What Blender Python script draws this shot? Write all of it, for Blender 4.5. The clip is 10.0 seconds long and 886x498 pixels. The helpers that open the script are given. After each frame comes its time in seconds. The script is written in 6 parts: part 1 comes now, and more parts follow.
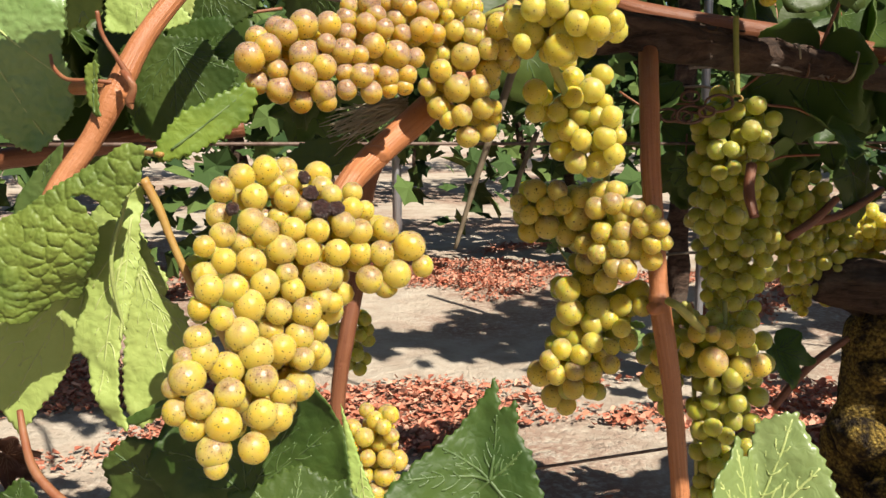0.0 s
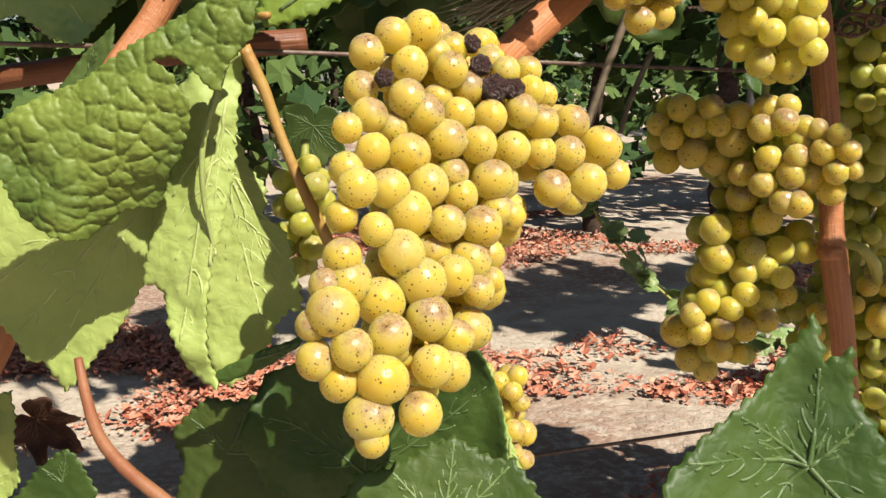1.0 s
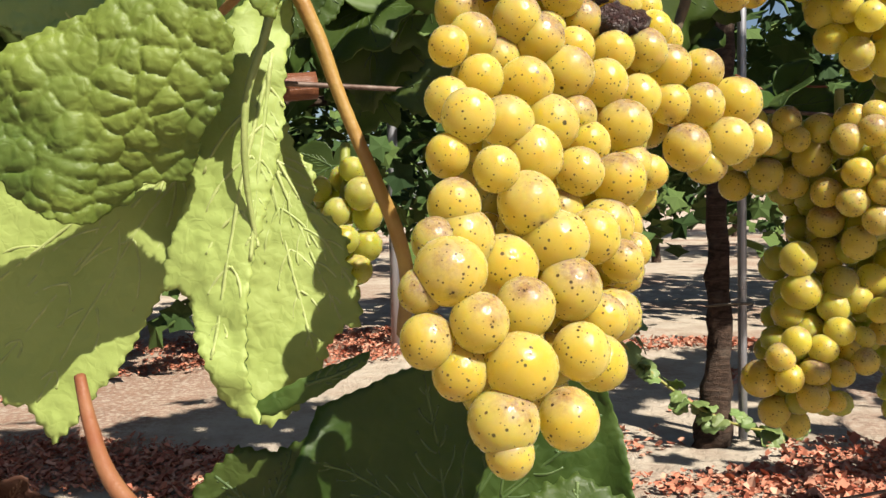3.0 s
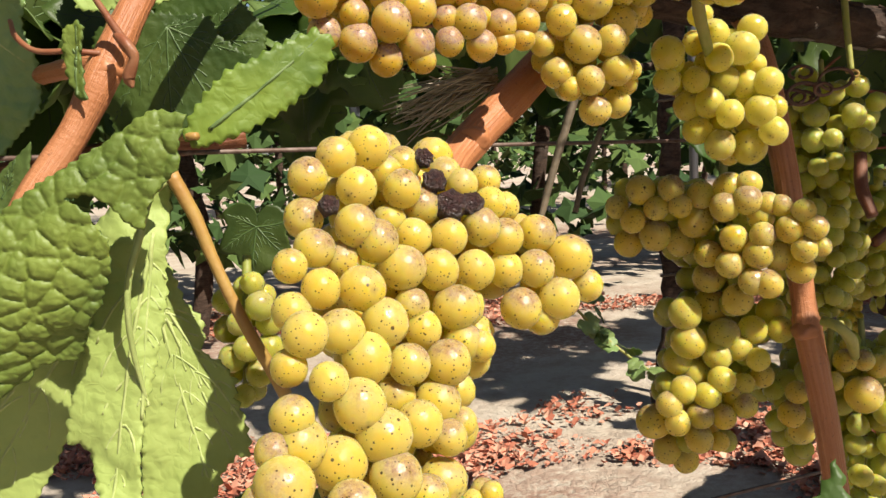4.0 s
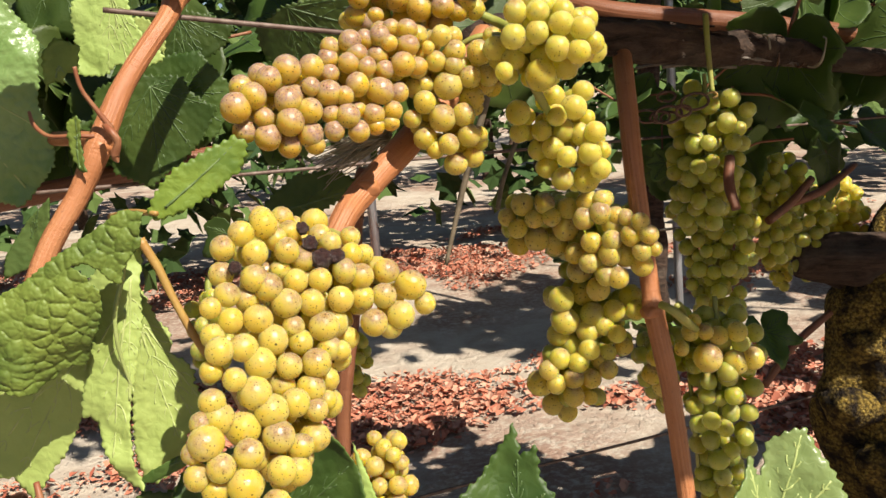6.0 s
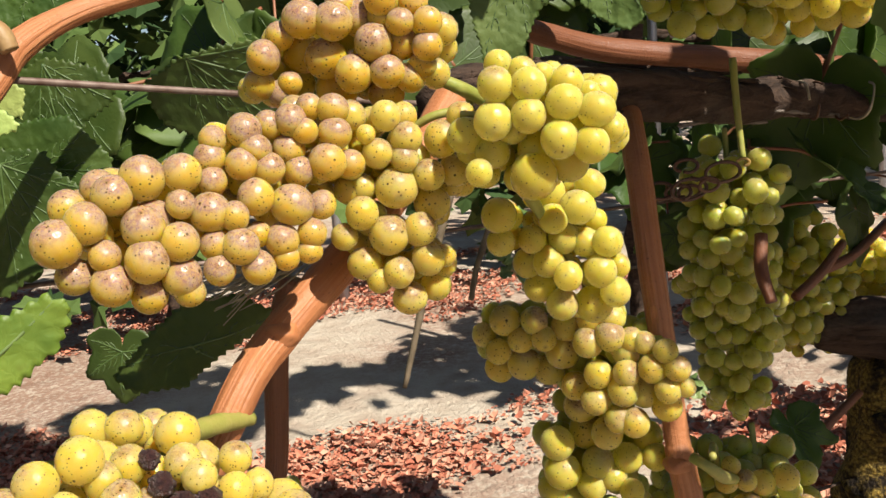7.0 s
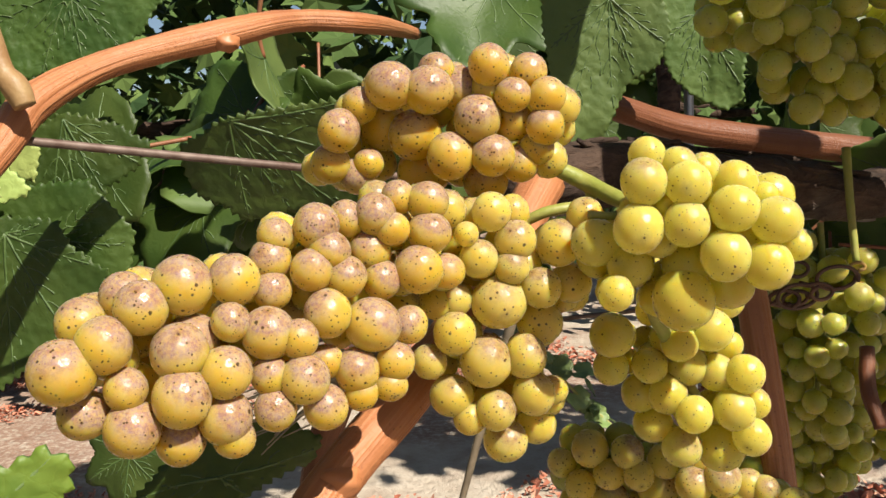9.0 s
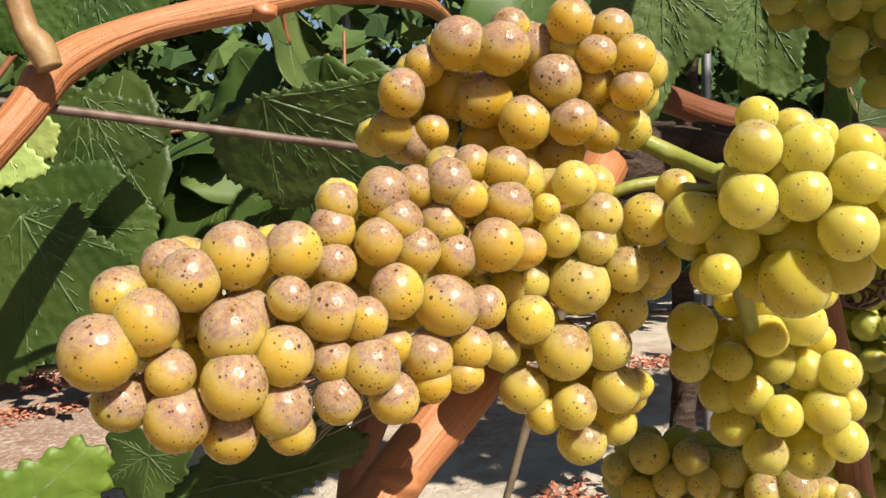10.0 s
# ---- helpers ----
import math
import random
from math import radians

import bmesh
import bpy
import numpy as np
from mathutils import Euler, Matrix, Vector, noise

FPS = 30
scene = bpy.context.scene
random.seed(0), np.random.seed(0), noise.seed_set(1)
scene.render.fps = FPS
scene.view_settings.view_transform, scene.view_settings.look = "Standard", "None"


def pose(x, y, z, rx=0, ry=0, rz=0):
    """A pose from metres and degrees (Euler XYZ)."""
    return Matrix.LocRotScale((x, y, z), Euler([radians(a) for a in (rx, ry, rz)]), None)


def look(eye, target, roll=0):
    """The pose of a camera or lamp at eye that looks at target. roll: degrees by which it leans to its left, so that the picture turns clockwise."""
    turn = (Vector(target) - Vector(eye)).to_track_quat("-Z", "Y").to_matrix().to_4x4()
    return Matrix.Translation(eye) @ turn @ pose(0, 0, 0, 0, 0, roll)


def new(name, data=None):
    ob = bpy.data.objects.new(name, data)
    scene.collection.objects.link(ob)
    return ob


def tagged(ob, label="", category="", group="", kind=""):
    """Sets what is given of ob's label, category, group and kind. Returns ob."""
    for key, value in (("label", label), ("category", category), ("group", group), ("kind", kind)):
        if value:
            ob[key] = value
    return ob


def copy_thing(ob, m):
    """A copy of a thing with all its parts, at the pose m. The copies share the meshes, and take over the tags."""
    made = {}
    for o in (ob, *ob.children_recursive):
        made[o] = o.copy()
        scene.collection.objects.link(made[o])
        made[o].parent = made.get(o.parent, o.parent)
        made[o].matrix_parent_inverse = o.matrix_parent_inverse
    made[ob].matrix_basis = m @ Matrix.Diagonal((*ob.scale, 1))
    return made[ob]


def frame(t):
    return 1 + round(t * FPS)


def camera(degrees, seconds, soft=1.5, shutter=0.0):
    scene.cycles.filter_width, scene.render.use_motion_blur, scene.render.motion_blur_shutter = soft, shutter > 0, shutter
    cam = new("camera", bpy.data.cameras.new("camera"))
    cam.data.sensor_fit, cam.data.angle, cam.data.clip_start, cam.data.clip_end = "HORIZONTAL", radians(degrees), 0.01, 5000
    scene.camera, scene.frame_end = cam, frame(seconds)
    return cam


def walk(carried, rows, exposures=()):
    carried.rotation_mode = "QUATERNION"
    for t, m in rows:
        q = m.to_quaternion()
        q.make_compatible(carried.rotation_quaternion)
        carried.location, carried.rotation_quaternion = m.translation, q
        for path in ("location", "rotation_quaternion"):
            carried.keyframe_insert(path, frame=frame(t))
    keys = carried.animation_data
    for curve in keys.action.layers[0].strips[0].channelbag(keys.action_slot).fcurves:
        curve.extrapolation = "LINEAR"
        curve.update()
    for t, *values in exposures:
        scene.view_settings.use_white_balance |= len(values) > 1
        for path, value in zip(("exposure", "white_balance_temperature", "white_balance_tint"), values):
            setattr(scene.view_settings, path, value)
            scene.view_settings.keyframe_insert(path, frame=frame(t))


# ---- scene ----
from mathutils.geometry import delaunay_2d_cdt

cam = camera(54.6, 10.0)
PATH = [
    (0, (0.0225, 0.015, 0.6987), (-0.0835, 1.987, 0.3817), -0.5),
    (0.5, (-0.015, 0.0825, 0.6825), (-0.082, 2.0475, 0.3185), -0.1),
    (1, (-0.05, 0.1038, 0.66), (-0.144, 2.0648, 0.281), 0.4),
    (1.5, (-0.0525, 0.13, 0.6562), (-0.1195, 2.104, 0.3392), 0.7),
    (2, (-0.065, 0.135, 0.635), (-0.125, 2.119, 0.387), 1.4),
    (2.2, (-0.07, 0.1487, 0.62), (-0.128, 2.1347, 0.391), 1.2),
    (3.3, (-0.0887, 0.1575, 0.6162), (-0.1098, 2.1555, 0.5132), -1.8),
    (3.5, (-0.0788, 0.1487, 0.6425), (-0.0948, 2.1338, 0.4005), -2.2),
    (4, (-0.0525, 0.1325, 0.675), (-0.0335, 2.1175, 0.436), -2.7),
    (4.5, (-0.0275, 0.115, 0.6987), (-0.0495, 2.096, 0.4307), -2.9),
    (5, (-0.0263, 0.06, 0.6925), (-0.1573, 2.032, 0.3905), -2.7),
    (5.5, (-0.0213, 0.01, 0.695), (-0.1762, 1.977, 0.369), -2.7),
    (5.7, (-0.0088, 0.0, 0.7075), (-0.1247, 1.965, 0.3555), -3.4),
    (6.8, (0.04, 0.135, 0.7438), (0.067, 2.101, 0.3787), -5.5),
    (7, (0.0225, 0.1638, 0.755), (0.0385, 2.1338, 0.412), -4.9),
    (7.5, (-0.0063, 0.2, 0.7638), (-0.0292, 2.179, 0.4738), -4.2),
    (8, (-0.0137, 0.2038, 0.7625), (-0.0587, 2.1877, 0.5215), -3.4),
    (8.5, (-0.0088, 0.215, 0.7612), (-0.0288, 2.202, 0.5402), -2.5),
    (9, (-0.005, 0.23, 0.765), (0.004, 2.219, 0.561), -2.2),
    (9.5, (-0.0125, 0.2438, 0.7662), (0.0015, 2.2357, 0.5872), -1.9),
    (10, (-0.0225, 0.2538, 0.755), (-0.0195, 2.2457, 0.572), -1.6),
]
walk(cam, [(t, look(eye, target, roll)) for t, eye, target, roll in PATH])

# ---- light ----
SUN_FROM = Vector((0.43, -0.53, 0.74)).normalized()
world = bpy.data.worlds.new("sky")
scene.world = world
world.use_nodes = True
sky = world.node_tree.nodes.new("ShaderNodeTexSky")
sky.sky_type = "NISHITA"
sky.sun_disc = False
sky.sun_elevation = math.asin(SUN_FROM.z)
sky.sun_rotation = math.atan2(SUN_FROM.x, SUN_FROM.y)
world.node_tree.links.new(sky.outputs["Color"], world.node_tree.nodes["Background"].inputs["Color"])
world.node_tree.nodes["Background"].inputs["Strength"].default_value = 0.04
sun = new("sun", bpy.data.lights.new("sun", "SUN"))
sun.data.energy = 5.0
sun.data.angle = radians(0.53)
sun.data.color = (1.0, 0.93, 0.81)
sun.matrix_world = look(SUN_FROM * 20, (0, 0, 0))
scene.view_settings.exposure = 1.13

# ---- materials ----
def material(name, roughness=0.5, specular=0.5):
    m = bpy.data.materials.new(name)
    m.use_nodes = True
    shader = m.node_tree.nodes["Principled BSDF"]
    shader.inputs["Roughness"].default_value = roughness
    shader.inputs["Specular IOR Level"].default_value = specular
    return m, m.node_tree.nodes, m.node_tree.links, shader


def node(m, kind, **values):
    n = m.node_tree.nodes.new("ShaderNode" + kind)
    for key, value in values.items():
        if key in n.inputs:
            n.inputs[key].default_value = value
        else:
            setattr(n, key, value)
    return n


def wire(m, a, b):
    m.node_tree.links.new(a, b)


def coords(m, scale=1.0, offset=True, squeeze=None):
    """Object coordinates, shifted by a chance amount for each object."""
    tex = node(m, "TexCoord")
    out = tex.outputs["Object"]
    if offset:
        info = node(m, "ObjectInfo")
        mul = node(m, "Math", operation="MULTIPLY")
        mul.inputs[1].default_value = 37.0
        wire(m, info.outputs["Random"], mul.inputs[0])
        add = node(m, "VectorMath", operation="ADD")
        wire(m, out, add.inputs[0])
        wire(m, mul.outputs[0], add.inputs[1])
        out = add.outputs[0]
    if squeeze:
        s = node(m, "VectorMath", operation="MULTIPLY")
        s.inputs[1].default_value = squeeze
        wire(m, out, s.inputs[0])
        out = s.outputs[0]
    return out


def noise_of(m, vec, scale, detail=4.0, rough=0.55, distortion=0.0):
    n = node(m, "TexNoise")
    n.inputs["Scale"].default_value = scale
    n.inputs["Detail"].default_value = detail
    n.inputs["Roughness"].default_value = rough
    n.inputs["Distortion"].default_value = distortion
    wire(m, vec, n.inputs["Vector"])
    return n.outputs["Fac"]


def ramp(m, fac, stops):
    r = node(m, "ValToRGB")
    el = r.color_ramp.elements
    while len(el) < len(stops):
        el.new(0.5)
    for e, (pos, col) in zip(el, stops):
        e.position = pos
        e.color = (*col, 1) if len(col) == 3 else col
    wire(m, fac, r.inputs["Fac"])
    return r.outputs["Color"]


def grey(a, b):
    return [(a, (0, 0, 0)), (b, (1, 1, 1))]


def mix(m, fac, a, b, blend="MIX"):
    n = node(m, "Mix", data_type="RGBA", blend_type=blend)
    for key, value in ((0, fac), (6, a), (7, b)):
        if isinstance(value, (int, float)):
            n.inputs[key].default_value = value
        elif isinstance(value, tuple):
            n.inputs[key].default_value = (*value, 1)
        else:
            wire(m, value, n.inputs[key])
    return n.outputs[2]


def math_of(m, op, a, b=0.0, clamp=False):
    n = node(m, "Math", operation=op, use_clamp=clamp)
    for i, v in ((0, a), (1, b)):
        if isinstance(v, (int, float)):
            n.inputs[i].default_value = v
        else:
            wire(m, v, n.inputs[i])
    return n.outputs[0]


def bump(m, shader, height, strength, distance):
    b = node(m, "Bump")
    b.inputs["Strength"].default_value = strength
    b.inputs["Distance"].default_value = distance
    wire(m, height, b.inputs["Height"])
    wire(m, b.outputs["Normal"], shader.inputs["Normal"])
    return b


def paint(m, shader, tone, share=0.505):
    """Base colour, scaled down evenly to balance the raised exposure."""
    wire(m, mix(m, 1.0, tone, (share, share, share), "MULTIPLY"), shader.inputs["Base Color"])


def berry_material(name, pale, deep, skin, skin_from, spots, veil=0.3):
    """Grape: clear sweet flesh that carries the sun through the berry, under a waxy skin that is tanned on the side it turns to the sun, with freckles and a scar."""
    m, nodes, links, shader = material(name, 0.42, 0.4)
    vec = coords(m)
    info = node(m, "ObjectInfo")
    flesh = mix(m, info.outputs["Random"], pale, deep)
    flesh = mix(m, math_of(m, "MULTIPLY", noise_of(m, vec, 1.3), 0.7), flesh, deep)
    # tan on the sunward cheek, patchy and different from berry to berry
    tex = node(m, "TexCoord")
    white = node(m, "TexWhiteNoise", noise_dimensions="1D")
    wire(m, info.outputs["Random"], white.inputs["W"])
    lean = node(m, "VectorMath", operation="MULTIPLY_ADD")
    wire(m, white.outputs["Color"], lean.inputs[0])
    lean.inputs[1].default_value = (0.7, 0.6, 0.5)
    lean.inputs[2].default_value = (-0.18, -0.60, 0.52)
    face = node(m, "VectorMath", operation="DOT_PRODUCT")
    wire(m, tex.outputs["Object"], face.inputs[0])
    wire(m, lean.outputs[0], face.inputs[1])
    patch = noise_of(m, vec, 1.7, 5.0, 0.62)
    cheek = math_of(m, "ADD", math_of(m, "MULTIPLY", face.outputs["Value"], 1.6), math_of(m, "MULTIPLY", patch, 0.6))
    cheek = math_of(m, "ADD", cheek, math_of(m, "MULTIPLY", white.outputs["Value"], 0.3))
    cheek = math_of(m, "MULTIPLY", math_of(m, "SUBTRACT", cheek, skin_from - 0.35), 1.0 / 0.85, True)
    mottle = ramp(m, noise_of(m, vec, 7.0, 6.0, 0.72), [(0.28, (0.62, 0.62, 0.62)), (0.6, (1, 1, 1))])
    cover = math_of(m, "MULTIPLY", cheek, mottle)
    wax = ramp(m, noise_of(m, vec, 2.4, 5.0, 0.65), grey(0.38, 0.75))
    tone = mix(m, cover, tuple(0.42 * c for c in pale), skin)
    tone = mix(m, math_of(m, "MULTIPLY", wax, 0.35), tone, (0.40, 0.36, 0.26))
    # russet patches, fine freckles and a few larger ones
    russet = math_of(m, "MULTIPLY", ramp(m, noise_of(m, vec, 1.8, 2.0), grey(0.55, 0.68)), ramp(m, noise_of(m, vec, 9.0, 4.0, 0.65), grey(0.46, 0.62)))
    russet = math_of(m, "MULTIPLY", math_of(m, "MULTIPLY", russet, cheek), 0.6 * spots)
    dots = []
    for scale, least, most, power in ((5.8, 0.06, 0.28, 1.6), (2.6, 0.0, 0.28, 2.3)):
        vor = node(m, "TexVoronoi")
        vor.inputs["Scale"].default_value = scale
        wire(m, vec, vor.inputs["Vector"])
        size = math_of(m, "ADD", math_of(m, "MULTIPLY", math_of(m, "POWER", vor.outputs["Color"], power), most * spots), least)
        dots.append(math_of(m, "MULTIPLY", math_of(m, "SUBTRACT", size, vor.outputs["Distance"]), 16.0, True))
    dot = math_of(m, "MAXIMUM", *dots)
    # scar where the flower was
    aim = node(m, "VectorMath", operation="MULTIPLY_ADD")
    wire(m, white.outputs["Color"], aim.inputs[0])
    aim.inputs[1].default_value = (2.0, 1.5, 2.0)
    aim.inputs[2].default_value = (-0.85, -1.25, -0.65)
    unit = node(m, "VectorMath", operation="NORMALIZE")
    wire(m, aim.outputs[0], unit.inputs[0])
    d = node(m, "VectorMath", operation="DISTANCE")
    wire(m, unit.outputs[0], d.inputs[0])
    wire(m, tex.outputs["Object"], d.inputs[1])
    scar = ramp(m, math_of(m, "ADD", d.outputs["Value"], math_of(m, "MULTIPLY", noise_of(m, vec, 12.0), 0.10)), [(0.085, (1, 1, 1)), (0.135, (0, 0, 0))])
    halo = ramp(m, math_of(m, "ADD", d.outputs["Value"], math_of(m, "MULTIPLY", noise_of(m, vec, 5.0, 5.0), 0.5)), [(0.32, (1, 1, 1)), (0.62, (0, 0, 0))])
    russet = math_of(m, "MAXIMUM", russet, math_of(m, "MULTIPLY", halo, 0.58 * spots))
    marks = math_of(m, "MAXIMUM", math_of(m, "MULTIPLY", dot, 0.95), math_of(m, "MULTIPLY", scar, 0.95))
    tone = mix(m, russet, tone, (0.13, 0.055, 0.035))
    tone = mix(m, marks, tone, (0.028, 0.013, 0.008))
    # flesh: most light wanders through it, some passes straight across
    across = node(m, "BsdfTranslucent")
    wire(m, flesh, across.inputs["Color"])
    pulp = node(m, "BsdfPrincipled", Roughness=0.6)
    pulp.inputs["Specular IOR Level"].default_value = 0.0
    pulp.inputs["Subsurface Weight"].default_value = 1.0
    pulp.inputs["Subsurface Radius"].default_value = (1.0, 0.72, 0.16)
    pulp.inputs["Subsurface Anisotropy"].default_value = 0.6
    pulp.inputs["Subsurface Scale"].default_value = 0.0050
    wire(m, mix(m, 1.0, flesh, (0.66, 0.61, 0.48), "MULTIPLY"), pulp.inputs["Base Color"])
    wet = node(m, "MixShader")
    wet.inputs[0].default_value = 0.52
    wire(m, across.outputs[0], wet.inputs[1])
    wire(m, pulp.outputs[0], wet.inputs[2])
    body = node(m, "BsdfDiffuse")
    wire(m, tone, body.inputs["Color"])
    both = node(m, "MixShader")
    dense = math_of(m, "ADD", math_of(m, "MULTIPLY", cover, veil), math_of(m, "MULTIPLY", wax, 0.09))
    dense = math_of(m, "MAXIMUM", dense, math_of(m, "MAXIMUM", math_of(m, "MULTIPLY", russet, 0.8), marks))
    wire(m, dense, both.inputs[0])
    wire(m, wet.outputs[0], both.inputs[1])
    wire(m, body.outputs[0], both.inputs[2])
    uneven = node(m, "Bump")
    uneven.inputs["Strength"].default_value = 0.10
    uneven.inputs["Distance"].default_value = 0.3
    wire(m, math_of(m, "ADD", noise_of(m, vec, 4.0, 4.0), math_of(m, "MULTIPLY", dot, -0.15)), uneven.inputs["Height"])
    shine = node(m, "BsdfGlossy")
    wire(m, math_of(m, "ADD", math_of(m, "MULTIPLY", wax, 0.20), 0.20), shine.inputs["Roughness"])
    wire(m, uneven.outputs[0], shine.inputs["Normal"])
    edge = node(m, "Fresnel")
    edge.inputs["IOR"].default_value = 1.38
    skin_shader = node(m, "MixShader")
    wire(m, edge.outputs[0], skin_shader.inputs[0])
    wire(m, both.outputs[0], skin_shader.inputs[1])
    wire(m, shine.outputs[0], skin_shader.inputs[2])
    wire(m, skin_shader.outputs[0], nodes["Material Output"].inputs["Surface"])
    nodes.remove(shader)
    return m


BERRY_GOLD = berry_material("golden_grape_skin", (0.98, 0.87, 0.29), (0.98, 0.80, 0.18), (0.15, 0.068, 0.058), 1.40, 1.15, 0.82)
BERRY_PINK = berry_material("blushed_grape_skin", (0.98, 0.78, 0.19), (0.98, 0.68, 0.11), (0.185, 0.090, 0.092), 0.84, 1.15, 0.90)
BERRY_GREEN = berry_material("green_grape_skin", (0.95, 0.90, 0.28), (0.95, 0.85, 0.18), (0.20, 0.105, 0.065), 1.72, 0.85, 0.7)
# darker copy of the grape skin, shade put into its colour for shaded bunches
BERRY_SHADE = berry_material("shaded_grape_skin", (0.72, 0.78, 0.26), (0.70, 0.70, 0.18), (0.22, 0.17, 0.09), 1.7, 0.7, 0.45)


def raisin_material():
    m, nodes, links, shader = material("raisin_skin", 0.45, 0.5)
    vec = coords(m)
    wire(m, ramp(m, noise_of(m, vec, 3.0), [(0.3, (0.012, 0.006, 0.008)), (0.7, (0.06, 0.022, 0.018))]), shader.inputs["Base Color"])
    bump(m, shader, noise_of(m, vec, 4.0), 0.6, 0.4)
    return m


RAISIN = raisin_material()


def stalk_material(name, a, b):
    m, nodes, links, shader = material(name, 0.5, 0.35)
    vec = coords(m)
    paint(m, shader, ramp(m, noise_of(m, vec, 90.0, 5.0), [(0.35, a), (0.65, b)]))
    bump(m, shader, noise_of(m, vec, 400.0), 0.3, 0.001)
    return m


STALK = stalk_material("green_stalk", (0.36, 0.40, 0.07), (0.50, 0.44, 0.12))
PETIOLE = stalk_material("tan_petiole", (0.50, 0.26, 0.07), (0.58, 0.38, 0.10))
STALK_TAN = stalk_material("tan_shoot_bark", (0.40, 0.22, 0.09), (0.54, 0.36, 0.16))
RED_STEM = stalk_material("reddish_stem", (0.34, 0.11, 0.05), (0.42, 0.19, 0.09))
DRY_TENDRIL = stalk_material("dry_tendril", (0.10, 0.045, 0.025), (0.20, 0.09, 0.05))
DRY_STICK = stalk_material("dry_stick_bark", (0.13, 0.10, 0.065), (0.27, 0.21, 0.14))
STRAW = stalk_material("straw", (0.42, 0.34, 0.22), (0.60, 0.52, 0.38))


def cane_material(name, a, b, c, streak=1.0):
    """One-year wood: fine fibres along the cane (mesh v), stains, small dark flecks."""
    m, nodes, links, shader = material(name, 0.48, 0.35)
    uv = node(m, "UVMap")
    s = node(m, "VectorMath", operation="MULTIPLY")
    s.inputs[1].default_value = (1.0, 18.0, 1.0)
    wire(m, uv.outputs[0], s.inputs[0])
    fibre = noise_of(m, s.outputs[0], 9.0, 5.0, 0.65)
    s2 = node(m, "VectorMath", operation="MULTIPLY")
    s2.inputs[1].default_value = (24.0, 3.0, 1.0)
    wire(m, uv.outputs[0], s2.inputs[0])
    lines = noise_of(m, s2.outputs[0], 1.0, 3.0, 0.6)
    vec = coords(m)
    stain = noise_of(m, vec, 40.0, 4.0)
    tone = ramp(m, lines, [(0.08, a), (0.5, b), (0.95, c)])
    tone = mix(m, math_of(m, "MULTIPLY", ramp(m, stain, grey(0.5, 0.75)), 0.5), tone, a)
    fleck = ramp(m, noise_of(m, vec, 700.0, 2.0), grey(0.66, 0.72))
    tone = mix(m, math_of(m, "MULTIPLY", fleck, 0.45), tone, (0.06, 0.03, 0.02))
    paint(m, shader, tone)
    bump(m, shader, math_of(m, "ADD", math_of(m, "ADD", lines, math_of(m, "MULTIPLY", fibre, 0.5)), math_of(m, "MULTIPLY", stain, 0.8)), 0.8, 0.0013)
    return m


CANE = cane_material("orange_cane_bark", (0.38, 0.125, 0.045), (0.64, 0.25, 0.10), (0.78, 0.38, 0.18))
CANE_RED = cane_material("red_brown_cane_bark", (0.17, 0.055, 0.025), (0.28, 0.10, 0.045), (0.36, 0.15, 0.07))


def bark_material(name, a, b, scale=1.0):
    m, nodes, links, shader = material(name, 0.85, 0.2)
    vec = coords(m, offset=False)
    strips = noise_of(m, coords(m, offset=False, squeeze=(22, 60, 110)), scale, 6.0, 0.7, 0.6)
    blot = noise_of(m, vec, 30.0, 5.0)
    tone = ramp(m, strips, [(0.35, a), (0.62, b)])
    tone = mix(m, math_of(m, "MULTIPLY", ramp(m, blot, grey(0.52, 0.7)), 0.3), tone, (0.24, 0.20, 0.16))
    paint(m, shader, tone)
    bump(m, shader, math_of(m, "ADD", strips, math_of(m, "MULTIPLY", noise_of(m, vec, 160.0, 4.0), 0.5)), 0.9, 0.006)
    return m


OLD_WOOD = bark_material("old_vine_bark", (0.025, 0.015, 0.011), (0.13, 0.08, 0.055))


def lichen_material():
    """Dark bark under a crust of golden lichen in small pads."""
    m, nodes, links, shader = material("lichened_trunk_bark", 0.9, 0.15)
    vec = coords(m, offset=False)
    pads = noise_of(m, vec, 34.0, 5.0, 0.6)
    crumb = node(m, "TexVoronoi")
    crumb.inputs["Scale"].default_value = 260.0
    wire(m, vec, crumb.inputs["Vector"])
    grain = noise_of(m, vec, 420.0, 4.0, 0.7)
    gold = ramp(m, grain, [(0.3, (0.22, 0.12, 0.025)), (0.55, (0.62, 0.42, 0.09)), (0.75, (0.80, 0.62, 0.20))])
    mask = math_of(m, "MULTIPLY", ramp(m, pads, grey(0.40, 0.56)), ramp(m, crumb.outputs["Distance"], [(0.35, (1, 1, 1)), (0.75, (0.25, 0.25, 0.25))]))
    paint(m, shader, mix(m, mask, (0.035, 0.024, 0.016), gold))
    height = math_of(m, "ADD", math_of(m, "MULTIPLY", pads, 1.5), math_of(m, "ADD", grain, math_of(m, "SUBTRACT", 1.0, crumb.outputs["Distance"])))
    bump(m, shader, height, 1.0, 0.006)
    return m


TRUNK_BARK = lichen_material()


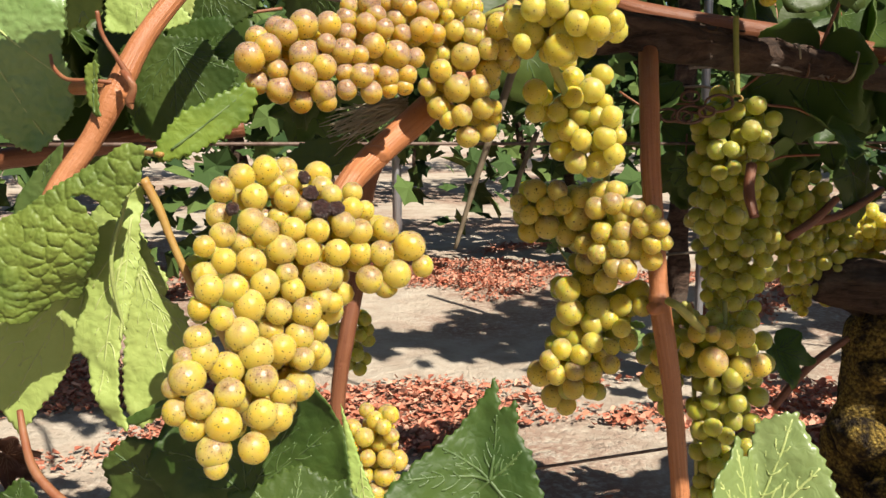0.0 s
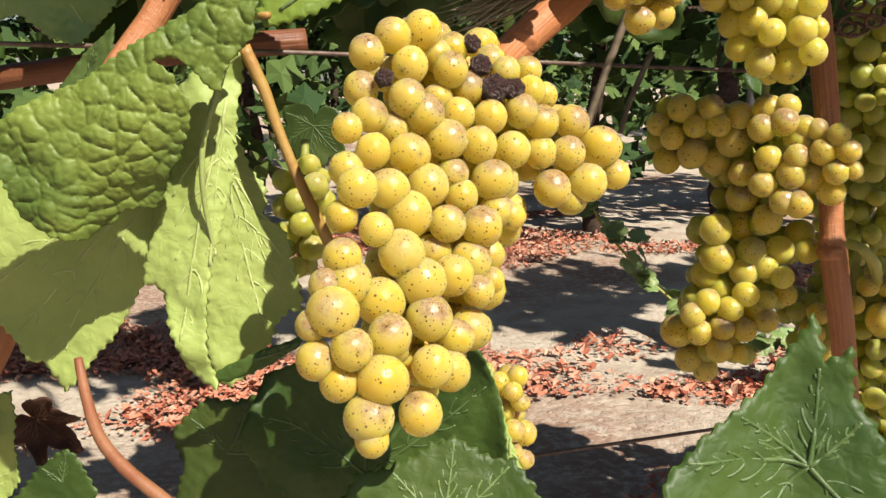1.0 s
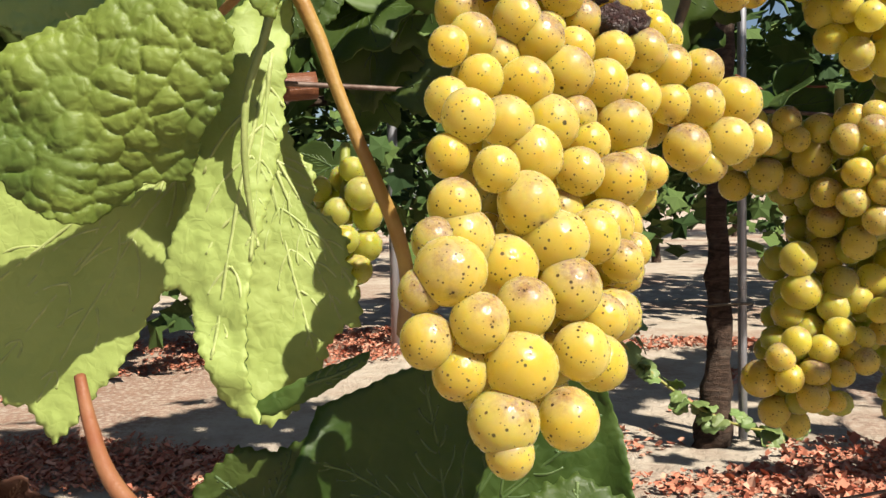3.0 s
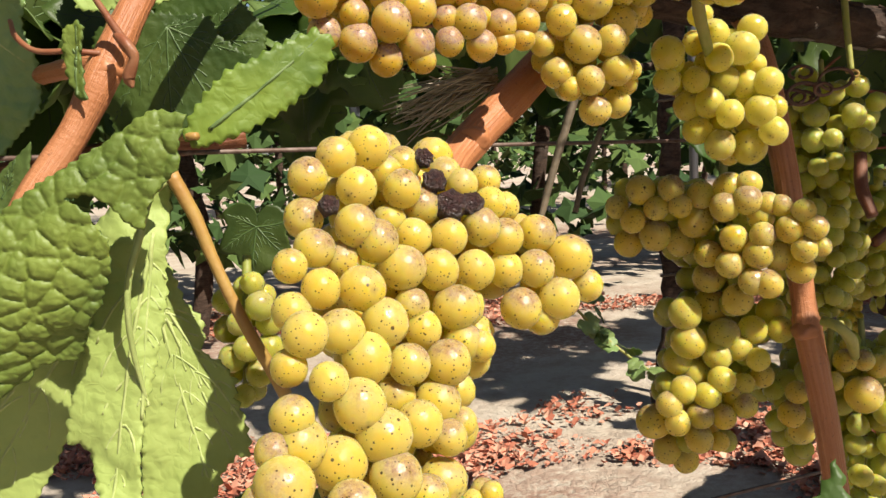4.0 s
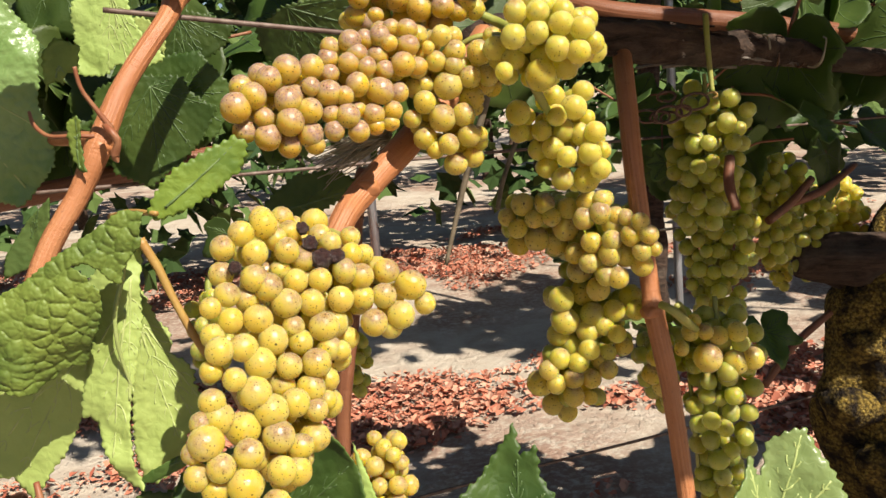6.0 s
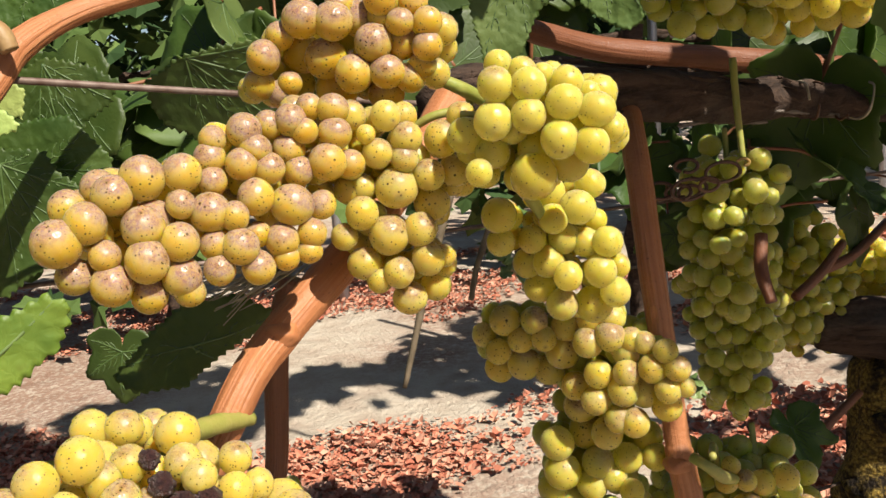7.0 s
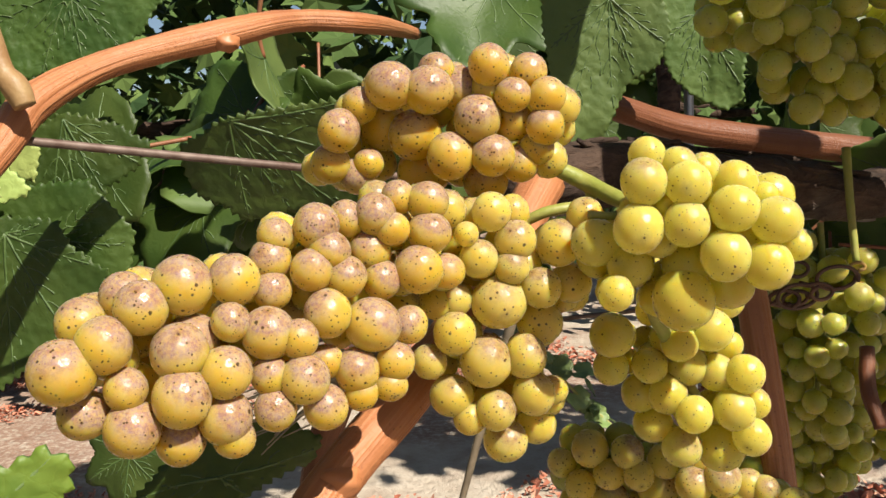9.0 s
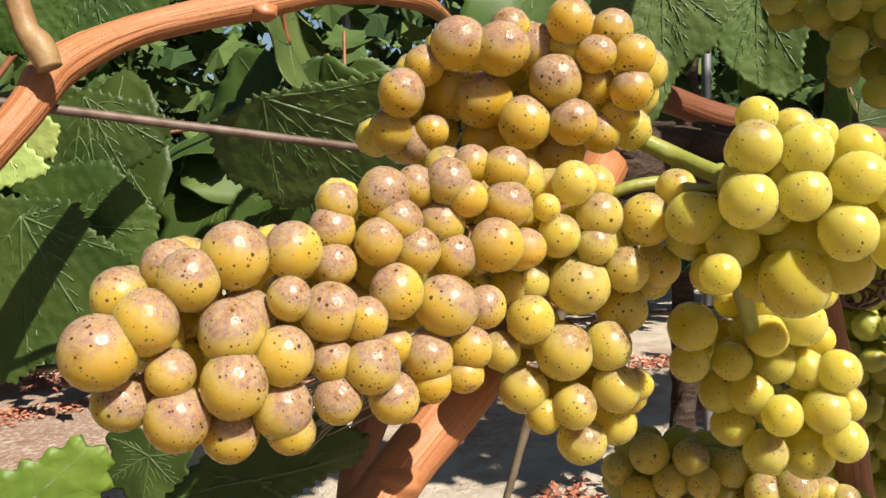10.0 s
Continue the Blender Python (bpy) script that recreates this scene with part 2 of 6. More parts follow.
def leaf_material(name, dark, light, glow, spots, vein_relief, gloss, amount=0.38):
    """Leaf skin: blotched green, net of veins in relief, some light passing through."""
    m, nodes, links, shader = material(name, gloss, 0.4)
    vec = coords(m)
    big = noise_of(m, vec, 28.0, 4.0)
    fine = noise_of(m, vec, 260.0, 4.0)
    tone = ramp(m, big, [(0.34, dark), (0.66, light)])
    tone = mix(m, math_of(m, "MULTIPLY", fine, 0.35), tone, dark)
    info = node(m, "ObjectInfo")
    hue = node(m, "HueSaturation")
    wire(m, math_of(m, "ADD", math_of(m, "MULTIPLY", info.outputs["Random"], 0.035), 0.483), hue.inputs["Hue"])
    wire(m, math_of(m, "ADD", math_of(m, "MULTIPLY", info.outputs["Random"], 0.35), 0.82), hue.inputs["Value"])
    wire(m, tone, hue.inputs["Color"])
    tone = hue.outputs["Color"]
    net = node(m, "TexVoronoi", feature="DISTANCE_TO_EDGE")
    net.inputs["Scale"].default_value = 260.0
    wob = node(m, "VectorMath", operation="ADD")
    wire(m, vec, wob.inputs[0])
    wn = node(m, "TexNoise")
    wn.inputs["Scale"].default_value = 120.0
    wire(m, vec, wn.inputs["Vector"])
    sc = node(m, "VectorMath", operation="SCALE")
    sc.inputs["Scale"].default_value = 0.010
    wire(m, wn.outputs["Color"], sc.inputs[0])
    wire(m, sc.outputs[0], wob.inputs[1])
    wire(m, wob.outputs[0], net.inputs["Vector"])
    cell = ramp(m, net.outputs["Distance"], grey(0.0, 0.45))
    tone = mix(m, math_of(m, "MULTIPLY", math_of(m, "SUBTRACT", 1.0, cell), 0.14), tone, light)
    spot = ramp(m, noise_of(m, vec, 75.0, 3.0), grey(0.68, 0.76))
    tone = mix(m, math_of(m, "MULTIPLY", spot, spots), tone, (0.30, 0.20, 0.07))
    paint(m, shader, tone)
    b = bump(m, shader, math_of(m, "ADD", cell, math_of(m, "MULTIPLY", fine, 0.5)), vein_relief * 0.6, 0.00045)
    trans = node(m, "BsdfTranslucent")
    trans.inputs["Color"].default_value = (*(0.57 * c for c in glow), 1)
    both = node(m, "MixShader")
    both.inputs[0].default_value = amount
    wire(m, shader.outputs[0], both.inputs[1])
    wire(m, trans.outputs[0], both.inputs[2])
    wire(m, both.outputs[0], nodes["Material Output"].inputs["Surface"])
    return m


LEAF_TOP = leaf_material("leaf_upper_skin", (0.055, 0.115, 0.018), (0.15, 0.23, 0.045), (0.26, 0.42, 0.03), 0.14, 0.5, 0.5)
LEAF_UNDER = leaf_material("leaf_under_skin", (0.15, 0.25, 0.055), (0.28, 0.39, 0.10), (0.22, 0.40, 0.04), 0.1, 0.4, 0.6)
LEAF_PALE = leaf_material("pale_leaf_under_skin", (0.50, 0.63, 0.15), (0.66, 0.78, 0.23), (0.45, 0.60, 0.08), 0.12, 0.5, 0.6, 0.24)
# glossy leaf; the sheen of the sun is also lightened into its base colour
LEAF_SHEEN = leaf_material("sheen_lightened_leaf_skin", (0.27, 0.40, 0.11), (0.42, 0.55, 0.20), (0.24, 0.40, 0.04), 0.08, 0.5, 0.34, 0.25)
LEAF_OLIVE = leaf_material("blistered_leaf_skin", (0.10, 0.17, 0.025), (0.34, 0.42, 0.07), (0.20, 0.32, 0.03), 0.4, 0.6, 0.55, 0.2)
LEAF_DRY = leaf_material("dry_leaf_skin", (0.09, 0.035, 0.02), (0.24, 0.11, 0.06), (0.20, 0.07, 0.02), 0.3, 0.5, 0.7, 0.15)
LEAF_LIME = leaf_material("lime_leaf_skin", (0.12, 0.20, 0.022), (0.40, 0.50, 0.07), (0.40, 0.52, 0.05), 0.2, 0.5, 0.5, 0.28)
VEIN = stalk_material("pale_leaf_vein", (0.46, 0.56, 0.17), (0.60, 0.68, 0.25))
VEIN_MID = stalk_material("leaf_vein", (0.13, 0.21, 0.06), (0.22, 0.31, 0.10))
VEIN_DARK = stalk_material("green_leaf_vein", (0.07, 0.13, 0.03), (0.12, 0.19, 0.05))
VEIN_DRY = stalk_material("brown_leaf_vein", (0.16, 0.07, 0.04), (0.25, 0.13, 0.08))


def metal_wire_material():
    m, nodes, links, shader = material("rusty_wire", 0.6, 0.4)
    vec = coords(m)
    paint(m, shader, ramp(m, noise_of(m, vec, 150.0), [(0.3, (0.12, 0.06, 0.04)), (0.7, (0.30, 0.22, 0.18))]))
    shader.inputs["Metallic"].default_value = 0.3
    return m


WIRE = metal_wire_material()


def soil_material():
    m, nodes, links, shader = material("pale_dry_soil", 0.95, 0.15)
    vec = coords(m, offset=False)
    big = noise_of(m, vec, 1.1, 5.0)
    mid = noise_of(m, vec, 9.0, 6.0, 0.65)
    fine = noise_of(m, vec, 70.0, 6.0, 0.7)
    tone = ramp(m, mid, [(0.3, (0.62, 0.49, 0.38)), (0.5, (0.80, 0.68, 0.54)), (0.72, (0.90, 0.79, 0.65))])
    tone = mix(m, math_of(m, "MULTIPLY", ramp(m, fine, grey(0.5, 0.75)), 0.35), tone, (0.40, 0.27, 0.19))
    red = math_of(m, "MULTIPLY", ramp(m, big, grey(0.46, 0.58)), ramp(m, fine, grey(0.38, 0.52)))
    tone = mix(m, math_of(m, "MULTIPLY", red, 0.6), tone, (0.36, 0.13, 0.07))
    paint(m, shader, tone)
    bump(m, shader, math_of(m, "ADD", mid, math_of(m, "MULTIPLY", fine, 0.4)), 0.8, 0.03)
    return m


SOIL = soil_material()


def litter_material(name, a, b, c):
    m, nodes, links, shader = material(name, 0.8, 0.2)
    geo = node(m, "NewGeometry")
    tone = ramp(m, geo.outputs["Random Per Island"], [(0.0, a), (0.5, b), (1.0, c)])
    paint(m, shader, tone)
    return m


LITTER = litter_material("red_leaf_litter", (0.52, 0.15, 0.09), (0.86, 0.33, 0.20), (0.94, 0.54, 0.38))
FAR_LEAF = litter_material("far_vine_foliage", (0.03, 0.07, 0.02), (0.07, 0.13, 0.03), (0.16, 0.24, 0.06))
WOOD_POST = bark_material("weathered_post", (0.18, 0.15, 0.13), (0.36, 0.31, 0.27))
STEEL = material("galvanised_steel", 0.45, 0.5)[0]
STEEL.node_tree.nodes["Principled BSDF"].inputs["Base Color"].default_value = (0.32, 0.32, 0.34, 1)
STEEL.node_tree.nodes["Principled BSDF"].inputs["Metallic"].default_value = 0.7

# ---- mesh helpers ----
rng = random.Random(7)


def mesh_of(name, verts, faces, materials, smooth=True, slots=None, uvs=None):
    me = bpy.data.meshes.new(name)
    me.from_pydata([tuple(v) for v in verts], [], faces)
    for m in materials:
        me.materials.append(m)
    if slots:
        me.polygons.foreach_set("material_index", slots)
    if smooth:
        me.polygons.foreach_set("use_smooth", [True] * len(me.polygons))
    if uvs:
        layer = me.uv_layers.new(name="UVMap")
        flat = []
        for p in me.polygons:
            for v in p.vertices:
                flat.extend(uvs[v])
        layer.data.foreach_set("uv", flat)
    me.update()
    return me


def thing(name, place, label, category, group="", kind=""):
    ob = new(name)
    ob.location = place
    ob.empty_display_size = 0.01
    return tagged(ob, label, category, group, kind)


def child(name, mesh, parent, matrix=None, label=""):
    ob = new(name, mesh)
    ob.parent = parent
    if matrix is not None:
        ob.matrix_local = matrix
    return tagged(ob, label)


def spline(points, steps):
    """Catmull-Rom through the points, with their extra values."""
    pts = [np.array(p, float) for p in points]
    pts = [2 * pts[0] - pts[1], *pts, 2 * pts[-1] - pts[-2]]
    out = []
    for i in range(1, len(pts) - 2):
        a, b, c, d = pts[i - 1:i + 3]
        for k in range(steps):
            u = k / steps
            out.append(0.5 * (2 * b + (c - a) * u + (2 * a - 5 * b + 4 * c - d) * u * u + (3 * b - a - 3 * c + d) * u ** 3))
    out.append(pts[-2])
    return out


def tube_data(points, sides=10, steps=8, rough=0.0, seed=0, origin=(0, 0, 0)):
    """Vertices, faces and uvs of a tube; points are (x, y, z, radius)."""
    path = spline(points, steps)
    o = Vector(origin)
    verts, faces, uvs = [], [], []
    ref = Vector((0.3, 0.5, 0.8))
    run = 0.0
    for i, p in enumerate(path):
        c = Vector(p[:3])
        a = Vector(path[max(i - 1, 0)][:3])
        b = Vector(path[min(i + 1, len(path) - 1)][:3])
        d = (b - a).normalized()
        side = (ref - d * ref.dot(d)).normalized()
        ref = side
        up = d.cross(side)
        if i:
            run += (c - Vector(path[i - 1][:3])).length
        for k in range(sides):
            w = 2 * math.pi * k / sides
            r = p[3]
            if rough:
                r *= 1 + rough * noise.noise(Vector((math.cos(w) * 1.3 + seed, math.sin(w) * 1.3, run * 0.42 / max(p[3], 0.001))))
            verts.append(c - o + (side * math.cos(w) + up * math.sin(w)) * r)
            uvs.append((k / sides if k * 2 <= sides else 1 - k / sides, run * 3))
    n = len(path)
    for i in range(n - 1):
        for k in range(sides):
            q = (k + 1) % sides
            faces.append((i * sides + k, i * sides + q, (i + 1) * sides + q, (i + 1) * sides + k))
    faces.append(tuple(range(sides))[::-1])
    faces.append(tuple((n - 1) * sides + k for k in range(sides)))
    return verts, faces, uvs


def tube(name, points, mat, sides=10, steps=8, rough=0.0, seed=0, origin=(0, 0, 0)):
    v, f, u = tube_data(points, sides, steps, rough, seed, origin)
    return mesh_of(name, v, f, [mat], uvs=u)


# ---- grapes ----
def berry_mesh(name, mat, seed, detail=3):
    """A slightly uneven berry of radius 1 with a shallow dimple where the stalk sits."""
    bm = bmesh.new()
    bmesh.ops.create_icosphere(bm, subdivisions=detail, radius=1)
    r = random.Random(seed)
    squash = (r.uniform(0.97, 1.03), r.uniform(0.97, 1.03), r.uniform(0.98, 1.06))
    for v in bm.verts:
        n = v.co.normalized()
        k = 1 + 0.03 * noise.noise(n * 1.1 + Vector((seed * 3.1, 0, 0)))
        k -= 0.10 * max(0.0, n.y - 0.86) / 0.14
        v.co = Vector((n.x * squash[0], n.y * squash[1], n.z * squash[2])) * k
    me = bpy.data.meshes.new(name)
    bm.to_mesh(me)
    bm.free()
    me.materials.append(mat)
    me.polygons.foreach_set("use_smooth", [True] * len(me.polygons))
    return me


def raisin_mesh(seed):
    bm = bmesh.new()
    bmesh.ops.create_icosphere(bm, subdivisions=3, radius=1)
    for v in bm.verts:
        n = v.co.normalized()
        k = 1 + 0.28 * noise.noise(n * 2.3 + Vector((seed, 0, 0))) + 0.12 * noise.noise(n * 6 + Vector((0, seed, 0)))
        v.co = n * k
    me = bpy.data.meshes.new("raisin")
    bm.to_mesh(me)
    bm.free()
    me.materials.append(RAISIN)
    me.polygons.foreach_set("use_smooth", [True] * len(me.polygons))
    return me


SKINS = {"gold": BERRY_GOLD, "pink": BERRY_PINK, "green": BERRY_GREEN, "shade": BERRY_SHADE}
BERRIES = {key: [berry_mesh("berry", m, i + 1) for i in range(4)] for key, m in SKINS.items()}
SMALL = {key: [berry_mesh("berry", m, i + 1, 2) for i in range(2)] for key, m in SKINS.items()}
RAISINS = [raisin_mesh(3.3), raisin_mesh(8.1)]


def add_berry(cluster, at, r, key, small=False, name="berry", mesh=None):
    me = mesh or rng.choice((SMALL if small else BERRIES)[key])
    m = Matrix.LocRotScale(Vector(at), Euler((rng.uniform(-0.25, 0.25), rng.uniform(-0.25, 0.25), rng.uniform(-0.5, 0.5))), Vector((r, r, r)))
    return child(name, me, cluster, m)


def fill(cluster, taken, lobes, key, radius, limit):
    """Pack the inner and rear berries of a bunch behind its face: lobes are (x, y, z, x, y, z, radius) in millimetres."""
    face = list(taken)
    made = 0
    for _ in range(limit * 90):
        if made >= limit:
            break
        lobe = rng.choice(lobes)
        a, b, w = Vector(lobe[:3]) / 1000, Vector(lobe[3:6]) / 1000, lobe[6] / 1000
        d = Vector((rng.gauss(0, 1), rng.gauss(0, 1), rng.gauss(0, 1))).normalized()
        p = a.lerp(b, rng.random()) + d * w * 1.25 * rng.random() ** 0.4
        r = radius * rng.uniform(0.85, 1.12)
        near = [q for q, s in face if math.hypot(p.x - q.x, p.z - q.z) < 0.0065]
        if not near or any(p.y < q.y + 0.002 for q in near) or all(q.z < p.z for q in near):
            continue
        if all((p - q).length > 0.78 * (r + s) for q, s in taken):
            taken.append((p, r))
            add_berry(cluster, p, r, key, True)
            made += 1


def bunch(place, label, lists, lobes, fill_key, stalks, limit=60, radius=0.0058, raisins=()):
    """A bunch of grapes: the berries of its face one by one, those behind packed, the stalk with its arms."""
    c = thing("grape_bunch", place, label, "grapes", "grape bunches on the vine")
    taken = []
    for key_of, berries in lists:
        for x, y, z, r in berries:
            p, r = Vector((x, y, z)) / 1000, r / 1000
            taken.append((p, r))
            add_berry(c, p, r, key_of)
    for i, (x, y, z, r) in enumerate(raisins):
        child("raisin", RAISINS[i % 2], c, Matrix.LocRotScale(Vector((x, y, z)) / 1000, Euler((i, 2 * i, 0)), Vector((r, r, r)) / 1000), "shrivelled black raisin")
        taken.append((Vector((x, y, z)) / 1000, r / 1000))
    fill(c, taken, lobes, fill_key, radius, limit)
    for pts in stalks:
        child("stalk", tube("stalk", [(x / 1000, y / 1000, z / 1000, r / 1000) for x, y, z, r in pts], STALK, 8, 6, 0.15, rng.random() * 9), c)
    return c


# ---- leaves ----
def vine_outline(theta, lobes=0.2, teeth=0.06, seed=0.0):
    """Radius of a five-lobed vine leaf at the angle theta from its midrib."""
    theta = (theta + math.pi) % (2 * math.pi) - math.pi
    a = min(abs(math.degrees(theta)), 179.99)
    keys = [(0, 1.0), (22, 1.0 - 0.9 * lobes), (34, 0.86 - 1.0 * lobes), (52, 0.90), (72, 0.78 - 0.6 * lobes), (84, 0.68 - 0.5 * lobes), (106, 0.72), (132, 0.60), (155, 0.50), (170, 0.34), (180, 0.10)]
    for (a0, r0), (a1, r1) in zip(keys, keys[1:]):
        if a <= a1:
            u = (a - a0) / (a1 - a0)
            u = u * u * (3 - 2 * u)
            r = r0 + (r1 - r0) * u
            break
    saw = (a * 0.145 + seed) % 1.0
    saw2 = (a * 0.29 + seed * 2) % 1.0
    tooth = (saw if saw < 0.72 else (1 - saw) * 2.57) * 0.7 + (saw2 if saw2 < 0.7 else (1 - saw2) * 2.33) * 0.4
    return r * (1 - teeth + teeth * 1.6 * tooth) * (1 + 0.06 * noise.noise(Vector((math.cos(theta) * 1.5, math.sin(theta) * 1.5, seed * 5))))


def poly_outline(points, centre, teeth=0.03, count=46):
    """The radius about centre of a closed outline, with fine teeth; points are in millimetres."""
    cx, cy = centre
    loop = spline([(*p,) for p in points + points[:1]], 6)
    polar = sorted((math.atan2(x - cx, y - cy), math.hypot(x - cx, y - cy)) for x, y in loop)
    angles = [p[0] for p in polar]
    radii = [p[1] for p in polar]

    def radius(theta):
        r = float(np.interp(theta, angles, radii, period=2 * math.pi))
        saw = (theta / (2 * math.pi) * count) % 1.0
        return r * (1 + teeth * ((saw if saw < 0.7 else (1 - saw) * 2.33) - 0.4))

    return radius


def blade_data(radius, shape, around=144, rings=11, thick=0.00035):
    """A leaf blade of two skins and a rim: radius(theta) gives the outline, shape(x, y) the bent surface."""
    verts, faces, slots = [], [], []
    flat = [(0.0, 0.0)]
    for i in range(1, rings + 1):
        s = (i / rings) ** 0.85
        for k in range(around):
            th = -math.pi + 2 * math.pi * k / around
            r = radius(th)
            soft = radius(th) if i == rings else 0.25 * (radius(th - 0.05) + 2 * r + radius(th + 0.05))
            flat.append((soft * s * math.sin(th), soft * s * math.cos(th)))
    n = len(flat)
    e = 0.0008
    top, low = [], []
    for x, y in flat:
        p = Vector(shape(x, y))
        nrm = (Vector(shape(x + e, y)) - p).cross(Vector(shape(x, y + e)) - p)
        nrm = nrm.normalized() if nrm.length > 1e-12 else Vector((0, 0, 1))
        top.append(p + nrm * thick)
        low.append(p - nrm * thick)
    verts = top + low
    for k in range(around):
        q = (k + 1) % around
        faces.append((0, 1 + q, 1 + k)); slots.append(0)
        faces.append((n, n + 1 + k, n + 1 + q)); slots.append(1)
        for i in range(rings - 1):
            a, b = 1 + i * around, 1 + (i + 1) * around
            faces.append((a + k, a + q, b + q, b + k)); slots.append(0)
            faces.append((n + a + k, n + b + k, n + b + q, n + a + q)); slots.append(1)
        b = 1 + (rings - 1) * around
        faces.append((b + k, b + q, n + b + q, n + b + k)); slots.append(1)
    return verts, faces, slots


def toothed(points, step, tooth, depth, seed=0.0):
    """A closed outline in metres, resampled evenly and set with forward-leaning teeth."""
    ring = [Vector(p) for p in points]
    size = sum((ring[i - 1] - ring[i]).length for i in range(len(ring)))
    turn = sum(ring[i - 1].x * ring[i].y - ring[i].x * ring[i - 1].y for i in range(len(ring)))
    side = 1 if turn > 0 else -1
    out, run = [], 0.0
    for i, a in enumerate(ring):
        b = ring[(i + 1) % len(ring)]
        d = b - a
        length = d.length
        if length < 1e-6:
            continue
        n = max(1, round(length / step))
        away = Vector((d.y, -d.x)) / length * side
        for k in range(n):
            u = k / n
            w = ((run + u * length) / tooth + 0.35 * noise.noise(Vector((run * 60, seed, 0)))) % 1.0
            saw = w / 0.68 if w < 0.68 else (1 - w) / 0.32
            wave = noise.noise(Vector(((a.x + d.x * u) * 140, (a.y + d.y * u) * 140, seed)))
            out.append(a + d * u + away * (depth * (saw - 0.5) * (1 + 0.5 * wave) + 0.6 * depth * wave))
        run += length
    return out


def sheet_data(ring, shape, step=0.0016, thick=0.00035):
    """A leaf blade of two skins and a rim, cut along any outline: shape(x, y) gives the bent surface."""
    edge = np.array([(p.x, p.y) for p in ring])
    lo, hi = edge.min(0), edge.max(0)
    nxt = np.roll(edge, -1, 0)
    inner = []
    r = random.Random(5)
    rows = int((hi[1] - lo[1]) / (step * 0.87)) + 1
    for j in range(rows):
        y = lo[1] + j * step * 0.87
        xs = np.arange(lo[0] + (j % 2) * step * 0.5, hi[0], step)
        if not len(xs):
            continue
        cross = ((edge[:, 1] > y) != (nxt[:, 1] > y))
        cut = edge[cross, 0] + (y - edge[cross, 1]) / (nxt[cross, 1] - edge[cross, 1]) * (nxt[cross, 0] - edge[cross, 0])
        near = edge[np.abs(edge[:, 1] - y) < step]
        for x in xs:
            if (cut > x).sum() % 2 and (not len(near) or ((near - (x, y)) ** 2).sum(1).min() > (0.55 * step) ** 2):
                inner.append(Vector((x + r.uniform(-0.1, 0.1) * step, y + r.uniform(-0.1, 0.1) * step)))
    flat, _, tris, *_ = delaunay_2d_cdt([Vector(p) for p in ring] + inner, [], [list(range(len(ring)))], 1, 1e-7)
    n = len(flat)
    e = 0.0006
    top, low = [], []
    for x, y in flat:
        p = Vector(shape(x, y))
        nrm = (Vector(shape(x + e, y)) - p).cross(Vector(shape(x, y + e)) - p)
        nrm = nrm.normalized() if nrm.length > 1e-12 else Vector((0, 0, 1))
        top.append(p + nrm * thick)
        low.append(p - nrm * thick)
    faces, slots, seen = [], [], {}
    for t in tris:
        a, b, c = (flat[i] for i in t)
        if (b - a).cross(c - a) < 0:
            t = t[::-1]
        faces.append(tuple(t)); slots.append(0)
        faces.append(tuple(n + i for i in reversed(t))); slots.append(1)
        for i in range(3):
            seen[(t[i], t[(i + 1) % 3])] = 1
    for a, b in seen:
        if (b, a) not in seen:
            faces.append((b, a, n + a, n + b)); slots.append(1)
    return top + low, faces, slots


def vein_data(radius, shape, start, angles, width, branches=5, reach=0.9, ring=None):
    """The raised net of main and side veins, as thin tapered tubes lying in the blade."""
    verts, faces = [], []

    def inside(x, y):
        if ring is None:
            return True
        hit = False
        for i, a in enumerate(ring):
            b = ring[i - 1]
            if (a.y > y) != (b.y > y) and x < a.x + (y - a.y) / (b.y - a.y) * (b.x - a.x):
                hit = not hit
        return hit

    def line(points):
        kept = []
        for p in points:
            if not inside(p[0], p[1]):
                break
            kept.append(p)
        if len(kept) < 2:
            return
        v, f, _ = tube_data([(*shape(x, y), r) for x, y, r in kept], 5, 3)
        base = len(verts)
        verts.extend(v)
        faces.extend(tuple(i + base for i in q) for q in f)

    sx, sy = start
    for a in angles:
        r = radius(a) * reach
        ex, ey = r * math.sin(a), r * math.cos(a)
        n = 10
        main = []
        for i in range(n + 1):
            u = i / n
            bow = 0.03 * math.sin(u * 3.0) * r
            main.append((sx + (ex - sx) * u + bow * math.cos(a), sy + (ey - sy) * u - bow * math.sin(a), max(width * (1 - 0.5 * u), 0.0006)))
        line(main)
        dx, dy = ex - sx, ey - sy
        length = math.hypot(dx, dy)
        for i in range(branches):
            u = 0.16 + 0.72 * i / max(branches - 1, 1)
            for side in (-1, 1):
                w = math.atan2(dx, dy) + side * 0.85
                l = 0.34 * length * (1.05 - u)
                px, py = sx + dx * u, sy + dy * u
                seg = []
                for j in range(6):
                    v = j / 5
                    ww = w - side * 0.35 * v
                    x, y = px + math.sin(ww) * l * v, py + math.cos(ww) * l * v
                    if ring is None:
                        lim = radius(math.atan2(x, y)) * 0.93
                        d = math.hypot(x, y)
                        if d > lim:
                            x, y = x * lim / d, y * lim / d
                    seg.append((x, y, max(width * 0.65 * (1 - 0.4 * v), 0.00052)))
                line(seg)
    return verts, faces


